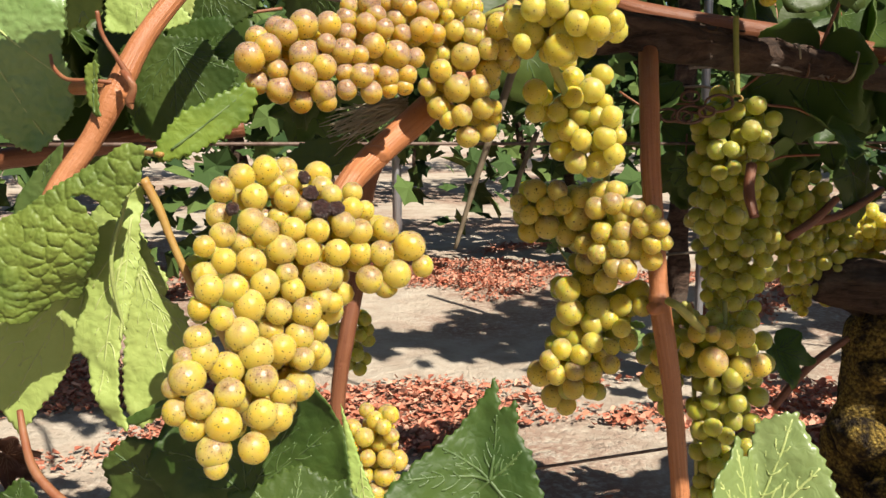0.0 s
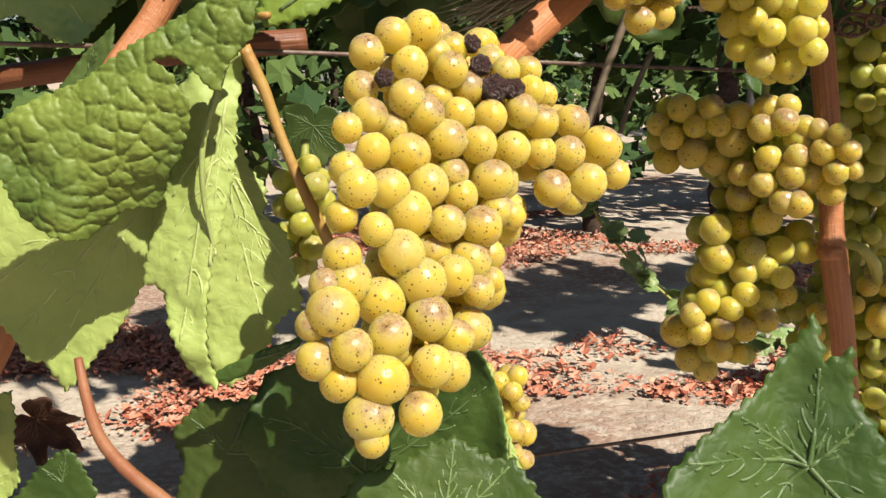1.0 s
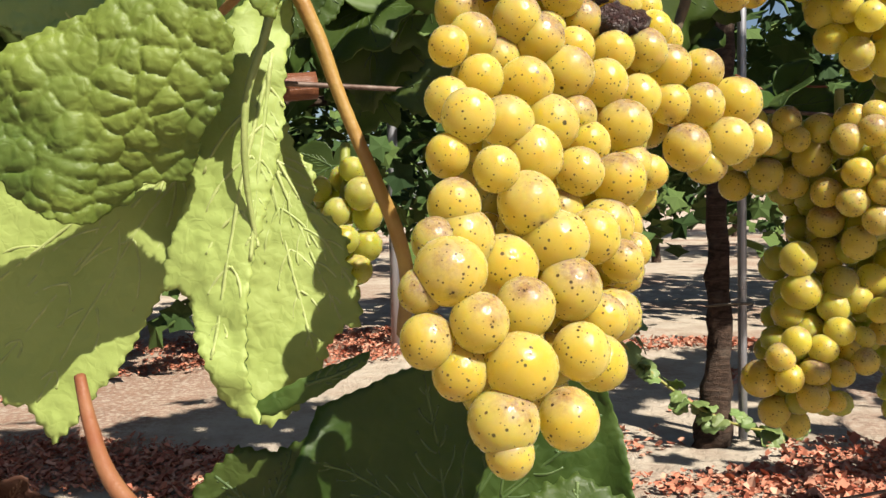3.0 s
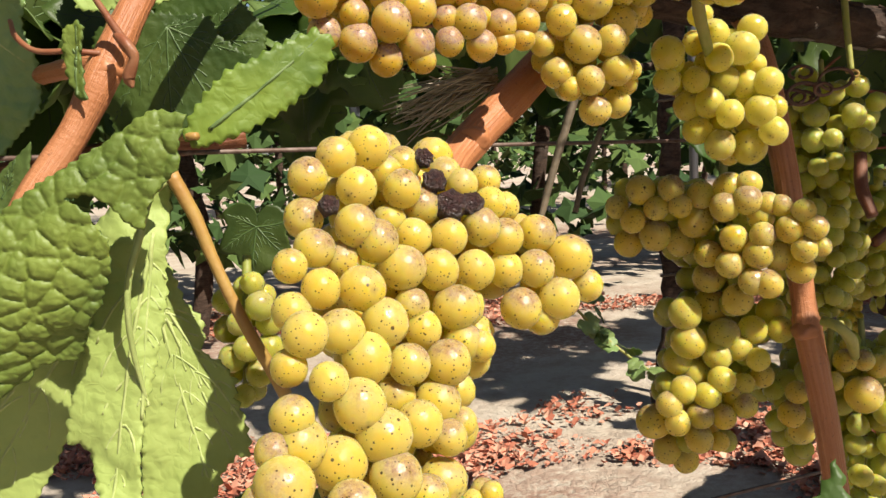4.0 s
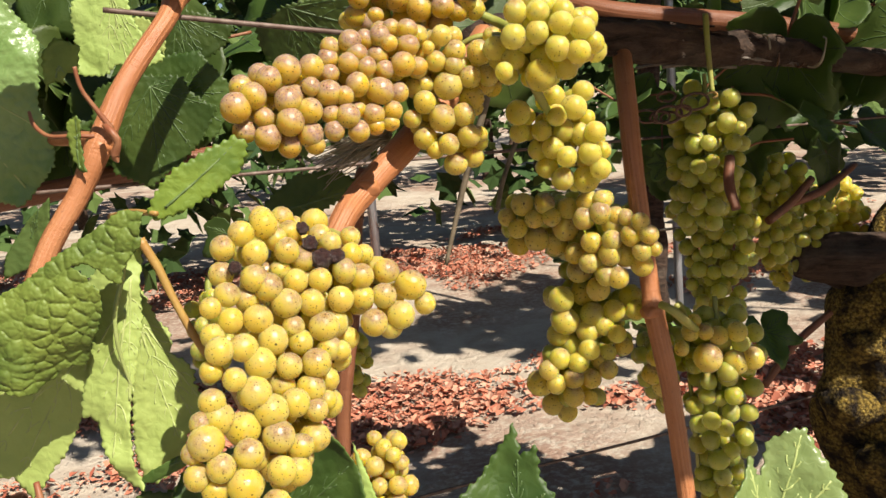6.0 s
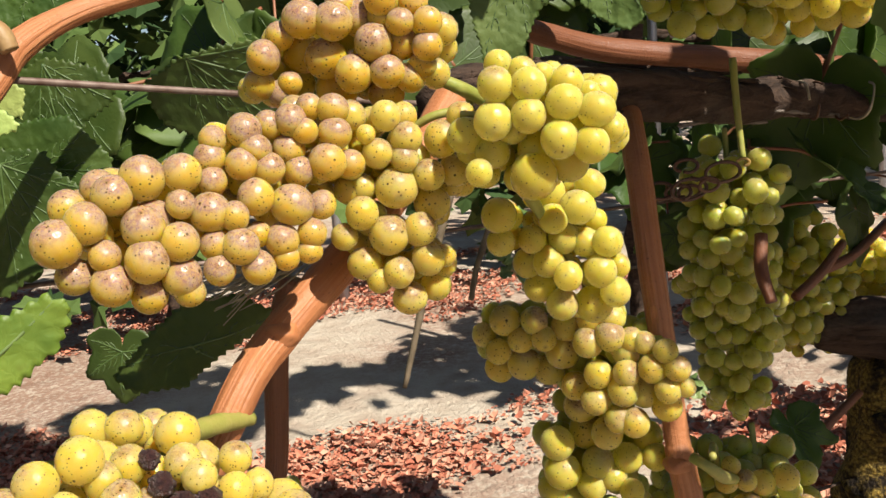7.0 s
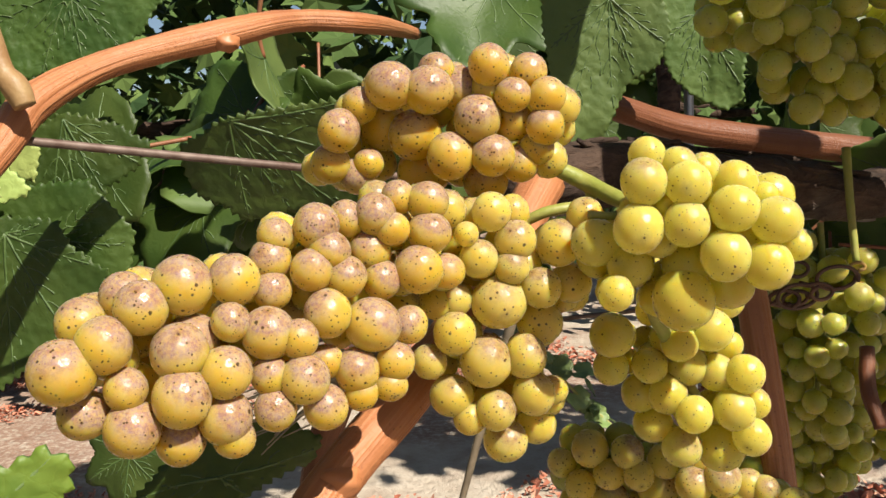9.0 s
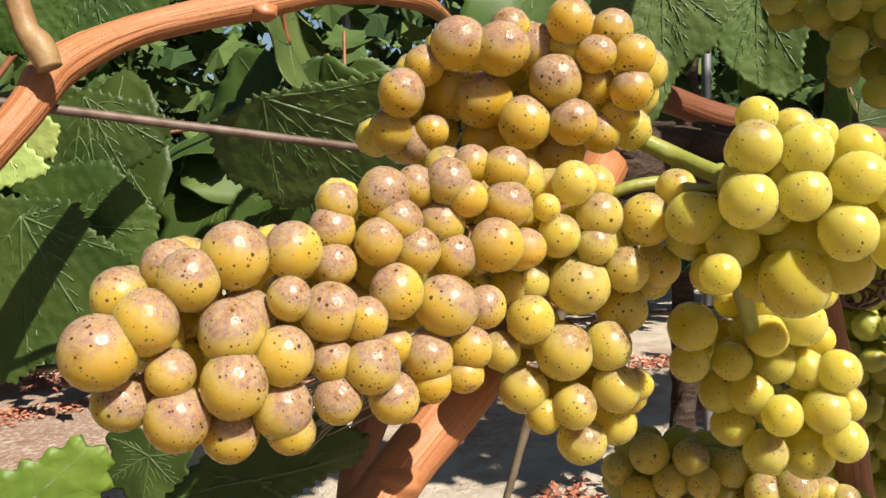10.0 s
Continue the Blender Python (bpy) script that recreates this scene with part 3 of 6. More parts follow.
def bend(x, y, size, cup=0.0, droop=0.0, fold_l=0.0, fold_r=0.0, ripple=0.0, blister=0.0, seed=0.0, cell=0.010, lean_x=0.0, lean_y=0.0, along=0.0):
    """The bent surface of a leaf: folded about its midrib, drooping along it, wavy and puckered."""
    if along:
        c, t = math.cos(along), math.sin(along)
        p, q, h = bend(x * c + y * t, y * c - x * t, size, cup, droop, fold_l, fold_r, ripple, blister, seed, cell, lean_x, lean_y)
        return p * c - q * t, p * t + q * c, h
    z = 0.0
    d2 = (x * x + y * y) / (size * size)
    z += cup * d2 * size
    z += ripple * size * d2 * noise.noise(Vector((x / size * 2.6 + seed, y / size * 2.6, seed)))
    if blister:
        dist = noise.voronoi(Vector((x / cell + seed * 3, y / cell, 0)))[0]
        z += blister * (0.8 * min((dist[1] - dist[0]) * 3.2, 1.0) ** 0.55 + 0.4 * (1 - 1.6 * dist[0]) - 0.5)
        part_of = noise.voronoi(Vector((x / cell * 2.3 + seed, y / cell * 2.3, 3)))[0]
        z += blister * 0.34 * min((part_of[1] - part_of[0]) * 2.2, 1.0) ** 0.7
        z += blister * 0.2 * noise.noise(Vector((x / cell * 1.3, y / cell * 1.3, seed)))
    fold = fold_r if x > 0 else fold_l
    soft = min(abs(x) / (0.12 * size), 1.0)
    ang = fold * soft
    xx, zz = x * math.cos(ang), z + abs(x) * math.sin(ang)
    zz += lean_x * x + lean_y * y
    if droop:
        w, rad = droop * y / size, size / droop
        return xx, (rad + zz) * math.sin(w), (rad + zz) * math.cos(w) - rad
    return xx, y, zz


def frame_of(base, tip, facing, roll=0.0):
    """A leaf's pose: +y from base to tip, +z as near facing as can be."""
    y = (Vector(tip) - Vector(base)).normalized()
    z = Vector(facing)
    z = (z - y * z.dot(y)).normalized()
    x = y.cross(z)
    m = Matrix((x, y, z)).transposed().to_4x4()
    m.translation = base
    return m @ Matrix.Rotation(roll, 4, "Y")


def make_leaf(base, tip, facing, label, skin=None, under=None, vein=None, lobes=0.2, teeth=0.06, seed=0.0, petiole=None, petiole_mat=None, radius=None, start=(0, 0), angles=None, width=0.0008, branches=5, around=144, rings=11, size=None, ring=None, step=0.0016, **shape):
    """A vine leaf: blade, raised veins and petiole."""
    skin, under, vein = skin or LEAF_TOP, under or LEAF_UNDER, vein or VEIN_DARK
    length = size or (Vector(tip) - Vector(base)).length
    rad = radius or (lambda th: length * vine_outline(th, lobes, teeth, seed))
    form = lambda x, y: bend(x, y, length, seed=seed, **shape)
    ob = new("vine_leaf")
    tagged(ob, label, "leaf", "leaves of the vine")
    ob.matrix_world = frame_of(base, tip, facing)
    v, f, s = sheet_data(ring, form, step) if ring else blade_data(rad, form, around, rings)
    child("blade", mesh_of("blade", v, f, [skin, under], slots=s), ob)
    v, f = vein_data(rad, form, start, angles if angles is not None else [0, 0.9, -0.9, 1.85, -1.85], width, branches, ring=ring)
    child("vein_net", mesh_of("vein_net", v, f, [vein]), ob, None, "pale raised leaf veins")
    if petiole:
        inv = ob.matrix_world.inverted()
        pts = [(*(inv @ Vector(p[:3])), p[3]) for p in petiole]
        child("petiole", tube("petiole", pts, petiole_mat or PETIOLE, 9, 6, 0.08), ob, None, "slender leaf stalk")
    return ob

# ---- ground ----
ROW = Vector((0.915, 0.403, 0))
AWAY = Vector((-0.403, 0.915, 0))


GROUND = 0.12


def ground_height(x, y):
    return GROUND + 0.035 * noise.noise(Vector((x * 0.5, y * 0.5, 0))) + 0.012 * noise.noise(Vector((x * 3, y * 3, 4)))


def build_ground():
    verts, faces = [], []
    xs = [math.copysign(abs(u) ** 2.4 * 260, u) for u in np.linspace(-1, 1, 120)]
    ys = [1.5 + math.copysign(abs(u) ** 2.4 * 260, u) for u in np.linspace(-1, 1, 120)]
    for y in ys:
        for x in xs:
            verts.append((x, y, ground_height(x, y)))
    w = len(xs)
    for j in range(len(ys) - 1):
        for i in range(w - 1):
            faces.append((j * w + i, j * w + i + 1, (j + 1) * w + i + 1, (j + 1) * w + i))
    ob = new("ground", mesh_of("ground", verts, faces, [SOIL]))
    return tagged(ob, "pale dry vineyard soil between the rows", "ground", kind="structure")


build_ground()


def build_litter():
    """Curled red-brown dead leaves and scraps lying in drifts along the rows."""
    verts, faces = [], []
    r = random.Random(11)
    made = 0
    while made < 62000:
        y = r.uniform(1.05, 3.7)
        x = r.uniform(-0.95, 0.85) * (y + 0.3)
        u, v = Vector((x, y, 0)).dot(ROW), Vector((x, y, 0)).dot(AWAY)
        drift = noise.noise(Vector((u * 0.7, v * 2.4, 2.0))) + 0.6 * noise.noise(Vector((u * 3.0, v * 4.5, 7.0)))
        drift += 0.75 * math.exp(-((y - 1.66 - 0.06 * math.sin(x * 5)) / 0.23) ** 4) + 0.6 * math.exp(-((y - 2.95 - 0.08 * math.sin(x * 3)) / 0.26) ** 4) - 0.34
        if drift < r.uniform(-0.05, 0.28):
            continue
        s = r.uniform(0.0028, 0.006) if r.random() < 0.72 else r.uniform(0.006, 0.0115)
        a = r.uniform(0, 6.28)
        n = r.choice((5, 6, 7, 8))
        base = len(verts)
        z = ground_height(x, y) + r.uniform(0.001, 0.012) + 0.25 * s
        curl, tilt, way = r.uniform(-0.2, 1.1), r.gauss(0, 0.45), r.uniform(0, 6.28)
        verts.append((x, y, z))
        for k in range(n):
            w = a + 6.28 * k / n
            l = s * r.uniform(0.5, 1.2)
            fold = abs(math.sin(w - way)) * curl
            verts.append((x + math.cos(w) * l, y + math.sin(w) * l, z + math.sin(w + 1) * l * tilt + fold * l + r.uniform(-0.12, 0.2) * s))
        for k in range(n):
            faces.append((base, base + 1 + k, base + 1 + (k + 1) % n))
        made += 1
    ob = new("leaf_litter", mesh_of("leaf_litter", verts, faces, [LITTER], smooth=False))
    tagged(ob, "drifts of curled red-brown dead leaves on the soil", "dead leaves", kind="stuff")


build_litter()


# ---- the next rows of vines ----
def foliage_mesh(name, r, count, spread, size):
    verts, faces = [], []
    for _ in range(count):
        c = Vector((r.gauss(0, spread[0]), r.gauss(0, spread[1]), r.uniform(-1, 1) * spread[2]))
        c.z += 0.25 * noise.noise(c * 2.2)
        s = size * r.uniform(0.6, 1.25)
        m = Euler((r.uniform(-1.2, 1.2), r.uniform(-1.2, 1.2), r.uniform(0, 6.3))).to_matrix()
        base = len(verts)
        verts.append(c + m @ Vector((0, 0, 0.12 * s)))
        n = 10
        for k in range(n):
            th = 2 * math.pi * k / n
            l = s * (1.0 if k % 2 == 0 else 0.68) * (0.55 if k == 5 else 1)
            verts.append(c + m @ Vector((l * math.sin(th), l * math.cos(th), -0.18 * s * abs(math.sin(th)))))
        for k in range(n):
            faces.append((base, base + 1 + k, base + 1 + (k + 1) % n))
    return mesh_of(name, verts, faces, [FAR_LEAF], smooth=False)


def far_vine(place, seed, label):
    r = random.Random(seed)
    ob = thing("grape_vine", place, label, "grapevine", "vines of the next rows")
    lean = r.uniform(-0.06, 0.06)
    child("trunk", tube("trunk", [(0, 0, -0.05, 0.032), (lean, 0.02, 0.25, 0.026), (lean * 0.4, 0, 0.55, 0.024), (0, 0, 0.78, 0.028)], OLD_WOOD, 9, 5, 0.5, seed), ob)
    for side in (-1, 1):
        pts = [(0, 0, 0.76, 0.022)] + [(ROW.x * side * d, ROW.y * side * d, 0.80 + r.uniform(-0.02, 0.02), 0.016) for d in (0.25, 0.5, 0.75)]
        child("cordon_arm", tube("cordon_arm", pts, OLD_WOOD, 8, 4, 0.4, seed + side), ob)
    child("crown", foliage_mesh("crown", r, 620, (0.44, 0.20, 0.55), 0.062), ob, Matrix.Translation((0, 0, 1.15)) @ Matrix.Rotation(math.atan2(ROW.y, ROW.x), 4, "Z"))["kind"] = "stuff"
    child("skirt", foliage_mesh("skirt", r, 190, (0.40, 0.16, 0.26), 0.055), ob, Matrix.Translation((0.1, 0, 0.5)) @ Matrix.Rotation(math.atan2(ROW.y, ROW.x), 4, "Z"))["kind"] = "stuff"
    return ob


def t_post(place, height, label):
    ob = thing("trellis_post", place, label, "post", "trellis posts")
    child("stake", tube("stake", [(0, 0, -0.1, 0.016), (0, 0, height * 0.5, 0.016), (0, 0, height, 0.016)], STEEL, 6, 2), ob)
    return ob


for i in range(-4, 6):
    p = ROW * (i * 1.25 + 0.35) + AWAY * 2.75
    far_vine((p.x, p.y, GROUND), 20 + i, "leafy grapevine on a thin dark trunk in the next row")
    if i % 2 == 0:
        q = p + ROW * 0.55
        t_post((q.x, q.y, GROUND), 1.9, "grey steel trellis stake in the next row")
for i in range(-6, 8):
    p = ROW * (i * 1.25) + AWAY * 5.2
    far_vine((p.x, p.y, GROUND), 60 + i, "leafy grapevine in another row of the vineyard")
for i in range(-7, 10):
    p = ROW * (i * 1.35) + AWAY * 7.8
    far_vine((p.x, p.y, GROUND), 90 + i, "leafy grapevine in another row of the vineyard")

def staked_trunk(place, seed, label):
    """A bare young trunk tied to a thin steel stake."""
    ob = thing("grape_vine", place, label, "grapevine")
    child("trunk", tube("trunk", [(0, 0, -0.05, 0.040), (0.01, 0, 0.05, 0.030), (0.025, 0.01, 0.25, 0.022), (0.015, 0, 0.5, 0.020), (0.03, 0, 0.85, 0.022)], OLD_WOOD, 14, 8, 0.6, seed), ob)
    child("stake", tube("stake", [(0.075, 0.02, -0.1, 0.009), (0.07, 0.02, 0.5, 0.009), (0.068, 0.02, 1.1, 0.009)], STEEL, 6, 2), ob, None, "thin grey steel stake")
    for z in (0.28, 0.62):
        child("tie", tube("tie", [(-0.012, -0.022, z, 0.003), (0.04, -0.024, z + 0.004, 0.003), (0.083, 0.0, z, 0.003)], DRY_STICK, 6, 4), ob)
    return ob


staked_trunk((0.40, 1.82, GROUND), 3.0, "thin dark vine trunk tied to a steel stake")


def trailing_shoot(points, count, seed, label):
    """A long green shoot that trails to the soil, with round sunlit leaves along it."""
    r = random.Random(seed)
    o = Vector(points[0])
    ob = thing("trailing_shoot", o, label, "vine shoot")
    path = spline([(*(Vector(p) - o), 0.003) for p in points], 8)
    child("stem", tube("stem", [tuple(p) for p in path[::4]], STALK, 7, 4), ob)
    kinds = []
    for k in range(3):
        v, f, sl = blade_data(lambda th: vine_outline(th, 0.08, 0.07, k * 1.3), lambda x, y: bend(x, y, 1.0, ripple=0.3, cup=-0.2 + 0.1 * k, fold_l=0.25, fold_r=0.3, seed=k * 2.2), 60, 5, 0.008)
        kinds.append(mesh_of("leaf", v, f, [LEAF_SHEEN, LEAF_UNDER], slots=sl))
    for k in range(count):
        p = Vector(path[int((k + r.random()) / count * (len(path) - 1))][:3])
        tip = Vector((r.gauss(0, 1), r.gauss(-0.4, 0.6), r.gauss(-0.2, 0.6))).normalized()
        size = r.uniform(0.018, 0.034)
        at = p + tip * 0.012 + Vector((r.gauss(0, 0.012), r.gauss(0, 0.012), abs(r.gauss(0, 0.012))))
        child("leaf", kinds[k % 3], ob, frame_of(at, at + tip, (r.gauss(0.2, 0.4), r.gauss(-0.5, 0.4), 1)) @ Matrix.Scale(size, 4))
    return ob


trailing_shoot([(0.15, 1.84, 0.46), (0.19, 1.84, 0.38), (0.25, 1.84, 0.31), (0.31, 1.84, 0.25), (0.38, 1.80, 0.20), (0.46, 1.80, 0.165), (0.53, 1.82, 0.15), (0.60, 1.84, 0.15)], 44, 12, "bright green shoot trailing down to the soil")

# ---- canes, cordon and wires of the near vine ----
def cane(name, points, mat, label, category="cane", nodes=(), sides=14, rough=0.06, seed=1.0, steps=10):
    o = Vector(points[0][:3])
    ob = thing(name, o, label, category)
    child("wood", tube("wood", points, mat, sides, steps, rough, seed, o), ob)
    for x, y, z, r in nodes:
        knot = bpy.data.meshes.new("knot")
        bm = bmesh.new()
        bmesh.ops.create_icosphere(bm, subdivisions=3, radius=r)
        for v in bm.verts:
            v.co *= 1 + 0.25 * noise.noise(v.co / r * 1.7 + Vector((x * 50, 0, 0)))
            v.co.z *= 0.75
        bm.to_mesh(knot)
        bm.free()
        knot.materials.append(mat)
        knot.polygons.foreach_set("use_smooth", [True] * len(knot.polygons))
        child("knot", knot, ob, Matrix.Translation(Vector((x, y, z)) - o))
    return ob


def with_r(points, radii):
    return [(*p, r) for p, r in zip(points, radii)]


cane("vine_cane", with_r([(-0.265, 0.400, 0.505), (-0.235, 0.415, 0.565), (-0.204, 0.445, 0.652), (-0.185, 0.458, 0.686), (-0.173, 0.465, 0.711), (-0.162, 0.482, 0.741), (-0.143, 0.505, 0.774), (-0.138, 0.522, 0.790), (-0.121, 0.548, 0.805), (-0.086, 0.576, 0.818), (-0.062, 0.600, 0.826), (-0.031, 0.630, 0.828), (-0.015, 0.800, 0.848)],
    [0.0062, 0.0061, 0.0058, 0.0058, 0.0068, 0.0056, 0.0056, 0.0064, 0.0051, 0.0058, 0.0047, 0.0045, 0.004]), CANE,
    "orange-brown ripened vine cane arching over the bunches", nodes=[(*(-0.173, 0.464, 0.709), 0.0066), (*(-0.085, 0.572, 0.814), 0.0052)])
cane("vine_cane", with_r([(0.036, 0.560, 0.755), (0.011, 0.520, 0.723), (-0.013, 0.490, 0.698), (-0.040, 0.462, 0.673), (-0.049, 0.445, 0.661), (-0.065, 0.432, 0.631)],
    [0.0085, 0.0078, 0.0078, 0.0072, 0.0066, 0.0060]), CANE, "thick orange cane running down behind the bunches", nodes=[(*(0.015, 0.526, 0.729), 0.0078), (*(-0.036, 0.464, 0.677), 0.0074)])
cane("vine_cane", with_r([(-0.044, 0.550, 0.680), (-0.055, 0.550, 0.649), (-0.060, 0.545, 0.599), (-0.067, 0.535, 0.558), (-0.072, 0.530, 0.523), (-0.076, 0.520, 0.452)],
    [0.0062, 0.0060, 0.0054, 0.0052, 0.0048, 0.0045]), CANE_RED, "thin red-brown cane hanging behind the golden bunch")
cane("vine_cane", with_r([(0.143, 0.690, 0.755), (0.131, 0.615, 0.723), (0.125, 0.565, 0.661), (0.129, 0.550, 0.591), (0.130, 0.547, 0.576), (0.138, 0.540, 0.521), (0.145, 0.530, 0.439)],
    [0.0068, 0.0068, 0.0064, 0.0060, 0.0068, 0.0060, 0.0058]), CANE, "upright orange vine cane below the cordon", nodes=[(*(0.128, 0.545, 0.576), 0.0068)])
cane("vine_cordon", with_r([(0.025, 0.575, 0.750), (0.050, 0.600, 0.755), (0.094, 0.630, 0.754), (0.205, 0.680, 0.741), (0.286, 0.730, 0.733), (0.377, 0.780, 0.718), (0.596, 0.900, 0.692)],
    [0.010, 0.014, 0.0155, 0.0135, 0.0105, 0.011, 0.013]), OLD_WOOD, "old shaggy grey-brown vine cordon tied along the wire", "cordon", sides=20, rough=0.45, seed=4.0)
CORDON = with_r([(0.025, 0.575, 0.750), (0.050, 0.600, 0.755), (0.094, 0.630, 0.754), (0.205, 0.680, 0.741), (0.286, 0.730, 0.733), (0.377, 0.780, 0.718), (0.596, 0.900, 0.692)], [0.010, 0.014, 0.0155, 0.0135, 0.0105, 0.011, 0.013])
cordon = bpy.data.objects["vine_cordon"]
cordon_path = spline(CORDON, 12)
for i in range(44):
    r = random.Random(70 + i)
    a, n = r.randrange(2, len(cordon_path) - 16), r.randrange(6, 14)
    w = r.uniform(0, 6.28)
    strip = []
    for k in range(0, n, 2):
        p = cordon_path[a + k]
        lift = 1.02 + (0.25 * r.random() if k in (0, n - 2) else 0.06 * r.random())
        strip.append((p[0] - cordon.location.x, p[1] - cordon.location.y + math.cos(w + 0.05 * k) * p[3] * lift, p[2] - cordon.location.z + math.sin(w + 0.05 * k) * p[3] * lift, r.uniform(0.0007, 0.0019)))
    child("bark_strip", tube("bark_strip", strip, WOOD_POST if i % 7 == 0 else OLD_WOOD, 5, 4, 0.5, i), cordon)
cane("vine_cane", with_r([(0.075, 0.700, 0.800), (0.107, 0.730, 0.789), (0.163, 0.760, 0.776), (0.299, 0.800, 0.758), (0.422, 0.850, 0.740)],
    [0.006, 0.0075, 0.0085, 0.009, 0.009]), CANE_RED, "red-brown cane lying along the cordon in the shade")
cane("trellis_wire", with_r([(-0.175, 0.500, 0.782), (-0.141, 0.515, 0.777), (-0.052, 0.560, 0.764), (0.081, 0.630, 0.746), (0.313, 0.750, 0.720)], [0.0016] * 5), WIRE,
    "thin rusty trellis wire behind the bunches", "wire", sides=8, rough=0.1)
cane("trellis_wire", with_r([(-0.363, 0.550, 0.680), (-0.152, 0.620, 0.677), (0.203, 0.780, 0.669), (0.491, 0.900, 0.664)], [0.0014] * 4), WIRE,
    "thin dark trellis wire at bunch height", "wire", sides=8, rough=0.1)
cane("trellis_wire", with_r([(-0.057, 0.700, 0.381), (0.080, 0.800, 0.361), (0.477, 0.980, 0.351), (0.762, 1.100, 0.344)], [0.0016] * 4), WIRE,
    "low dark trellis wire above the soil", "wire", sides=8, rough=0.1)
cane("grape_vine", [(0.52, 0.98, 0.05, 0.062), (0.505, 0.965, 0.20, 0.055), (0.49, 0.955, 0.27, 0.060), (0.475, 0.95, 0.34, 0.064), (0.465, 0.945, 0.40, 0.052), (0.475, 0.95, 0.45, 0.058), (0.49, 0.955, 0.49, 0.050), (0.53, 0.965, 0.53, 0.046), (0.62, 1.0, 0.60, 0.038), (0.80, 1.08, 0.70, 0.030)],
    TRUNK_BARK, "gnarled old grapevine trunk with golden lichened bark", "grapevine", sides=48, rough=0.55, seed=9.0, nodes=[(0.425, 0.92, 0.35, 0.032), (0.45, 0.905, 0.29, 0.028), (0.44, 0.915, 0.42, 0.026), (0.49, 0.90, 0.38, 0.03)])

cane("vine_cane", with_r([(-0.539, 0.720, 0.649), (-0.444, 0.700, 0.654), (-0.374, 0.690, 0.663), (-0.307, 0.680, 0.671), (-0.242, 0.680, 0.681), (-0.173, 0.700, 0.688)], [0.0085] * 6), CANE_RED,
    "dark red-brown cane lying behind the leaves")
cane("vine_shoot", with_r([(-0.222, 0.520, 0.714), (-0.203, 0.500, 0.714), (-0.179, 0.478, 0.713)], [0.0042, 0.0042, 0.004]), CANE, "short cut spur on the arching cane", "shoot")
cane("vine_shoot", [(-0.1323, 0.502, 0.7869, 0.0036), (-0.1348, 0.502, 0.7928, 0.0044), (-0.1379, 0.502, 0.7973, 0.0036), (-0.14, 0.502, 0.8045, 0.0034), (-0.1418, 0.502, 0.8116, 0.0034), (-0.1434, 0.502, 0.8179, 0.0031)], STALK_TAN, "tan side shoot cut above the cane's joint", "shoot", sides=10, rough=0.12)
cane("leaf_stem", [(-0.1456, 0.505, 0.8109, 0.0022), (-0.1485, 0.505, 0.8159, 0.002), (-0.1537, 0.505, 0.8219, 0.0018)], RED_STEM, "thin reddish leaf stalk beside the cut shoot", "stem", sides=8)
cane("leaf_stem", with_r([(-0.174, 0.450, 0.750), (-0.173, 0.452, 0.739), (-0.168, 0.455, 0.728), (-0.163, 0.458, 0.718)], [0.0011, 0.0011, 0.0013, 0.0018]), RED_STEM, "thin reddish leaf stalk rising from the cane", "stem", sides=8)
cane("tendril", with_r([(-0.210, 0.470, 0.730), (-0.206, 0.465, 0.723), (-0.197, 0.460, 0.717), (-0.184, 0.458, 0.716), (-0.173, 0.460, 0.715)], [0.0009, 0.0011, 0.0011, 0.0011, 0.0012]), RED_STEM, "thin reddish tendril at the cane's joint", "tendril", sides=8)
cane("vine_bud", with_r([(-0.164, 0.452, 0.720), (-0.159, 0.448, 0.716), (-0.157, 0.448, 0.711), (-0.160, 0.450, 0.705), (-0.159, 0.450, 0.701)], [0.0014, 0.0024, 0.0018, 0.0024, 0.0006]), RED_STEM, "small reddish bud on the cane's joint", "bud", sides=10, rough=0.3)
cane("leaf_stem", with_r([(-0.171, 0.345, 0.578), (-0.166, 0.338, 0.569), (-0.159, 0.330, 0.560), (-0.150, 0.325, 0.553), (-0.136, 0.320, 0.545)], [0.0013, 0.0016, 0.0018, 0.0019, 0.002]), RED_STEM, "curved reddish leaf stalk over the soil", "stem", sides=9)
cane("vine_twig", with_r([(-0.338, 0.500, 0.544), (-0.318, 0.490, 0.558), (-0.304, 0.485, 0.569), (-0.285, 0.480, 0.567), (-0.269, 0.475, 0.565)], [0.0012, 0.0013, 0.0018, 0.0014, 0.0014]), DRY_TENDRIL, "thin dry forked twig", "twig", sides=8)
cane("vine_twig", with_r([(-0.305, 0.485, 0.568), (-0.308, 0.483, 0.556), (-0.311, 0.482, 0.543), (-0.305, 0.480, 0.530)], [0.0014, 0.0014, 0.002, 0.0012]), DRY_TENDRIL, "thin dry forked twig", "twig", sides=8)
cane("vine_cane", with_r([(-0.298, 0.520, 0.546), (-0.308, 0.520, 0.527), (-0.319, 0.520, 0.507), (-0.338, 0.520, 0.466)], [0.0026] * 4), DRY_TENDRIL, "thin dark stick behind the orange cane")
cane("leaf_stem", with_r([(-0.373, 0.550, 0.682), (-0.337, 0.530, 0.687), (-0.302, 0.515, 0.691), (-0.317, 0.512, 0.702)], [0.002, 0.002, 0.0019, 0.0014]), PETIOLE, "tan leaf stalk of the large leaf", "stem", sides=9)
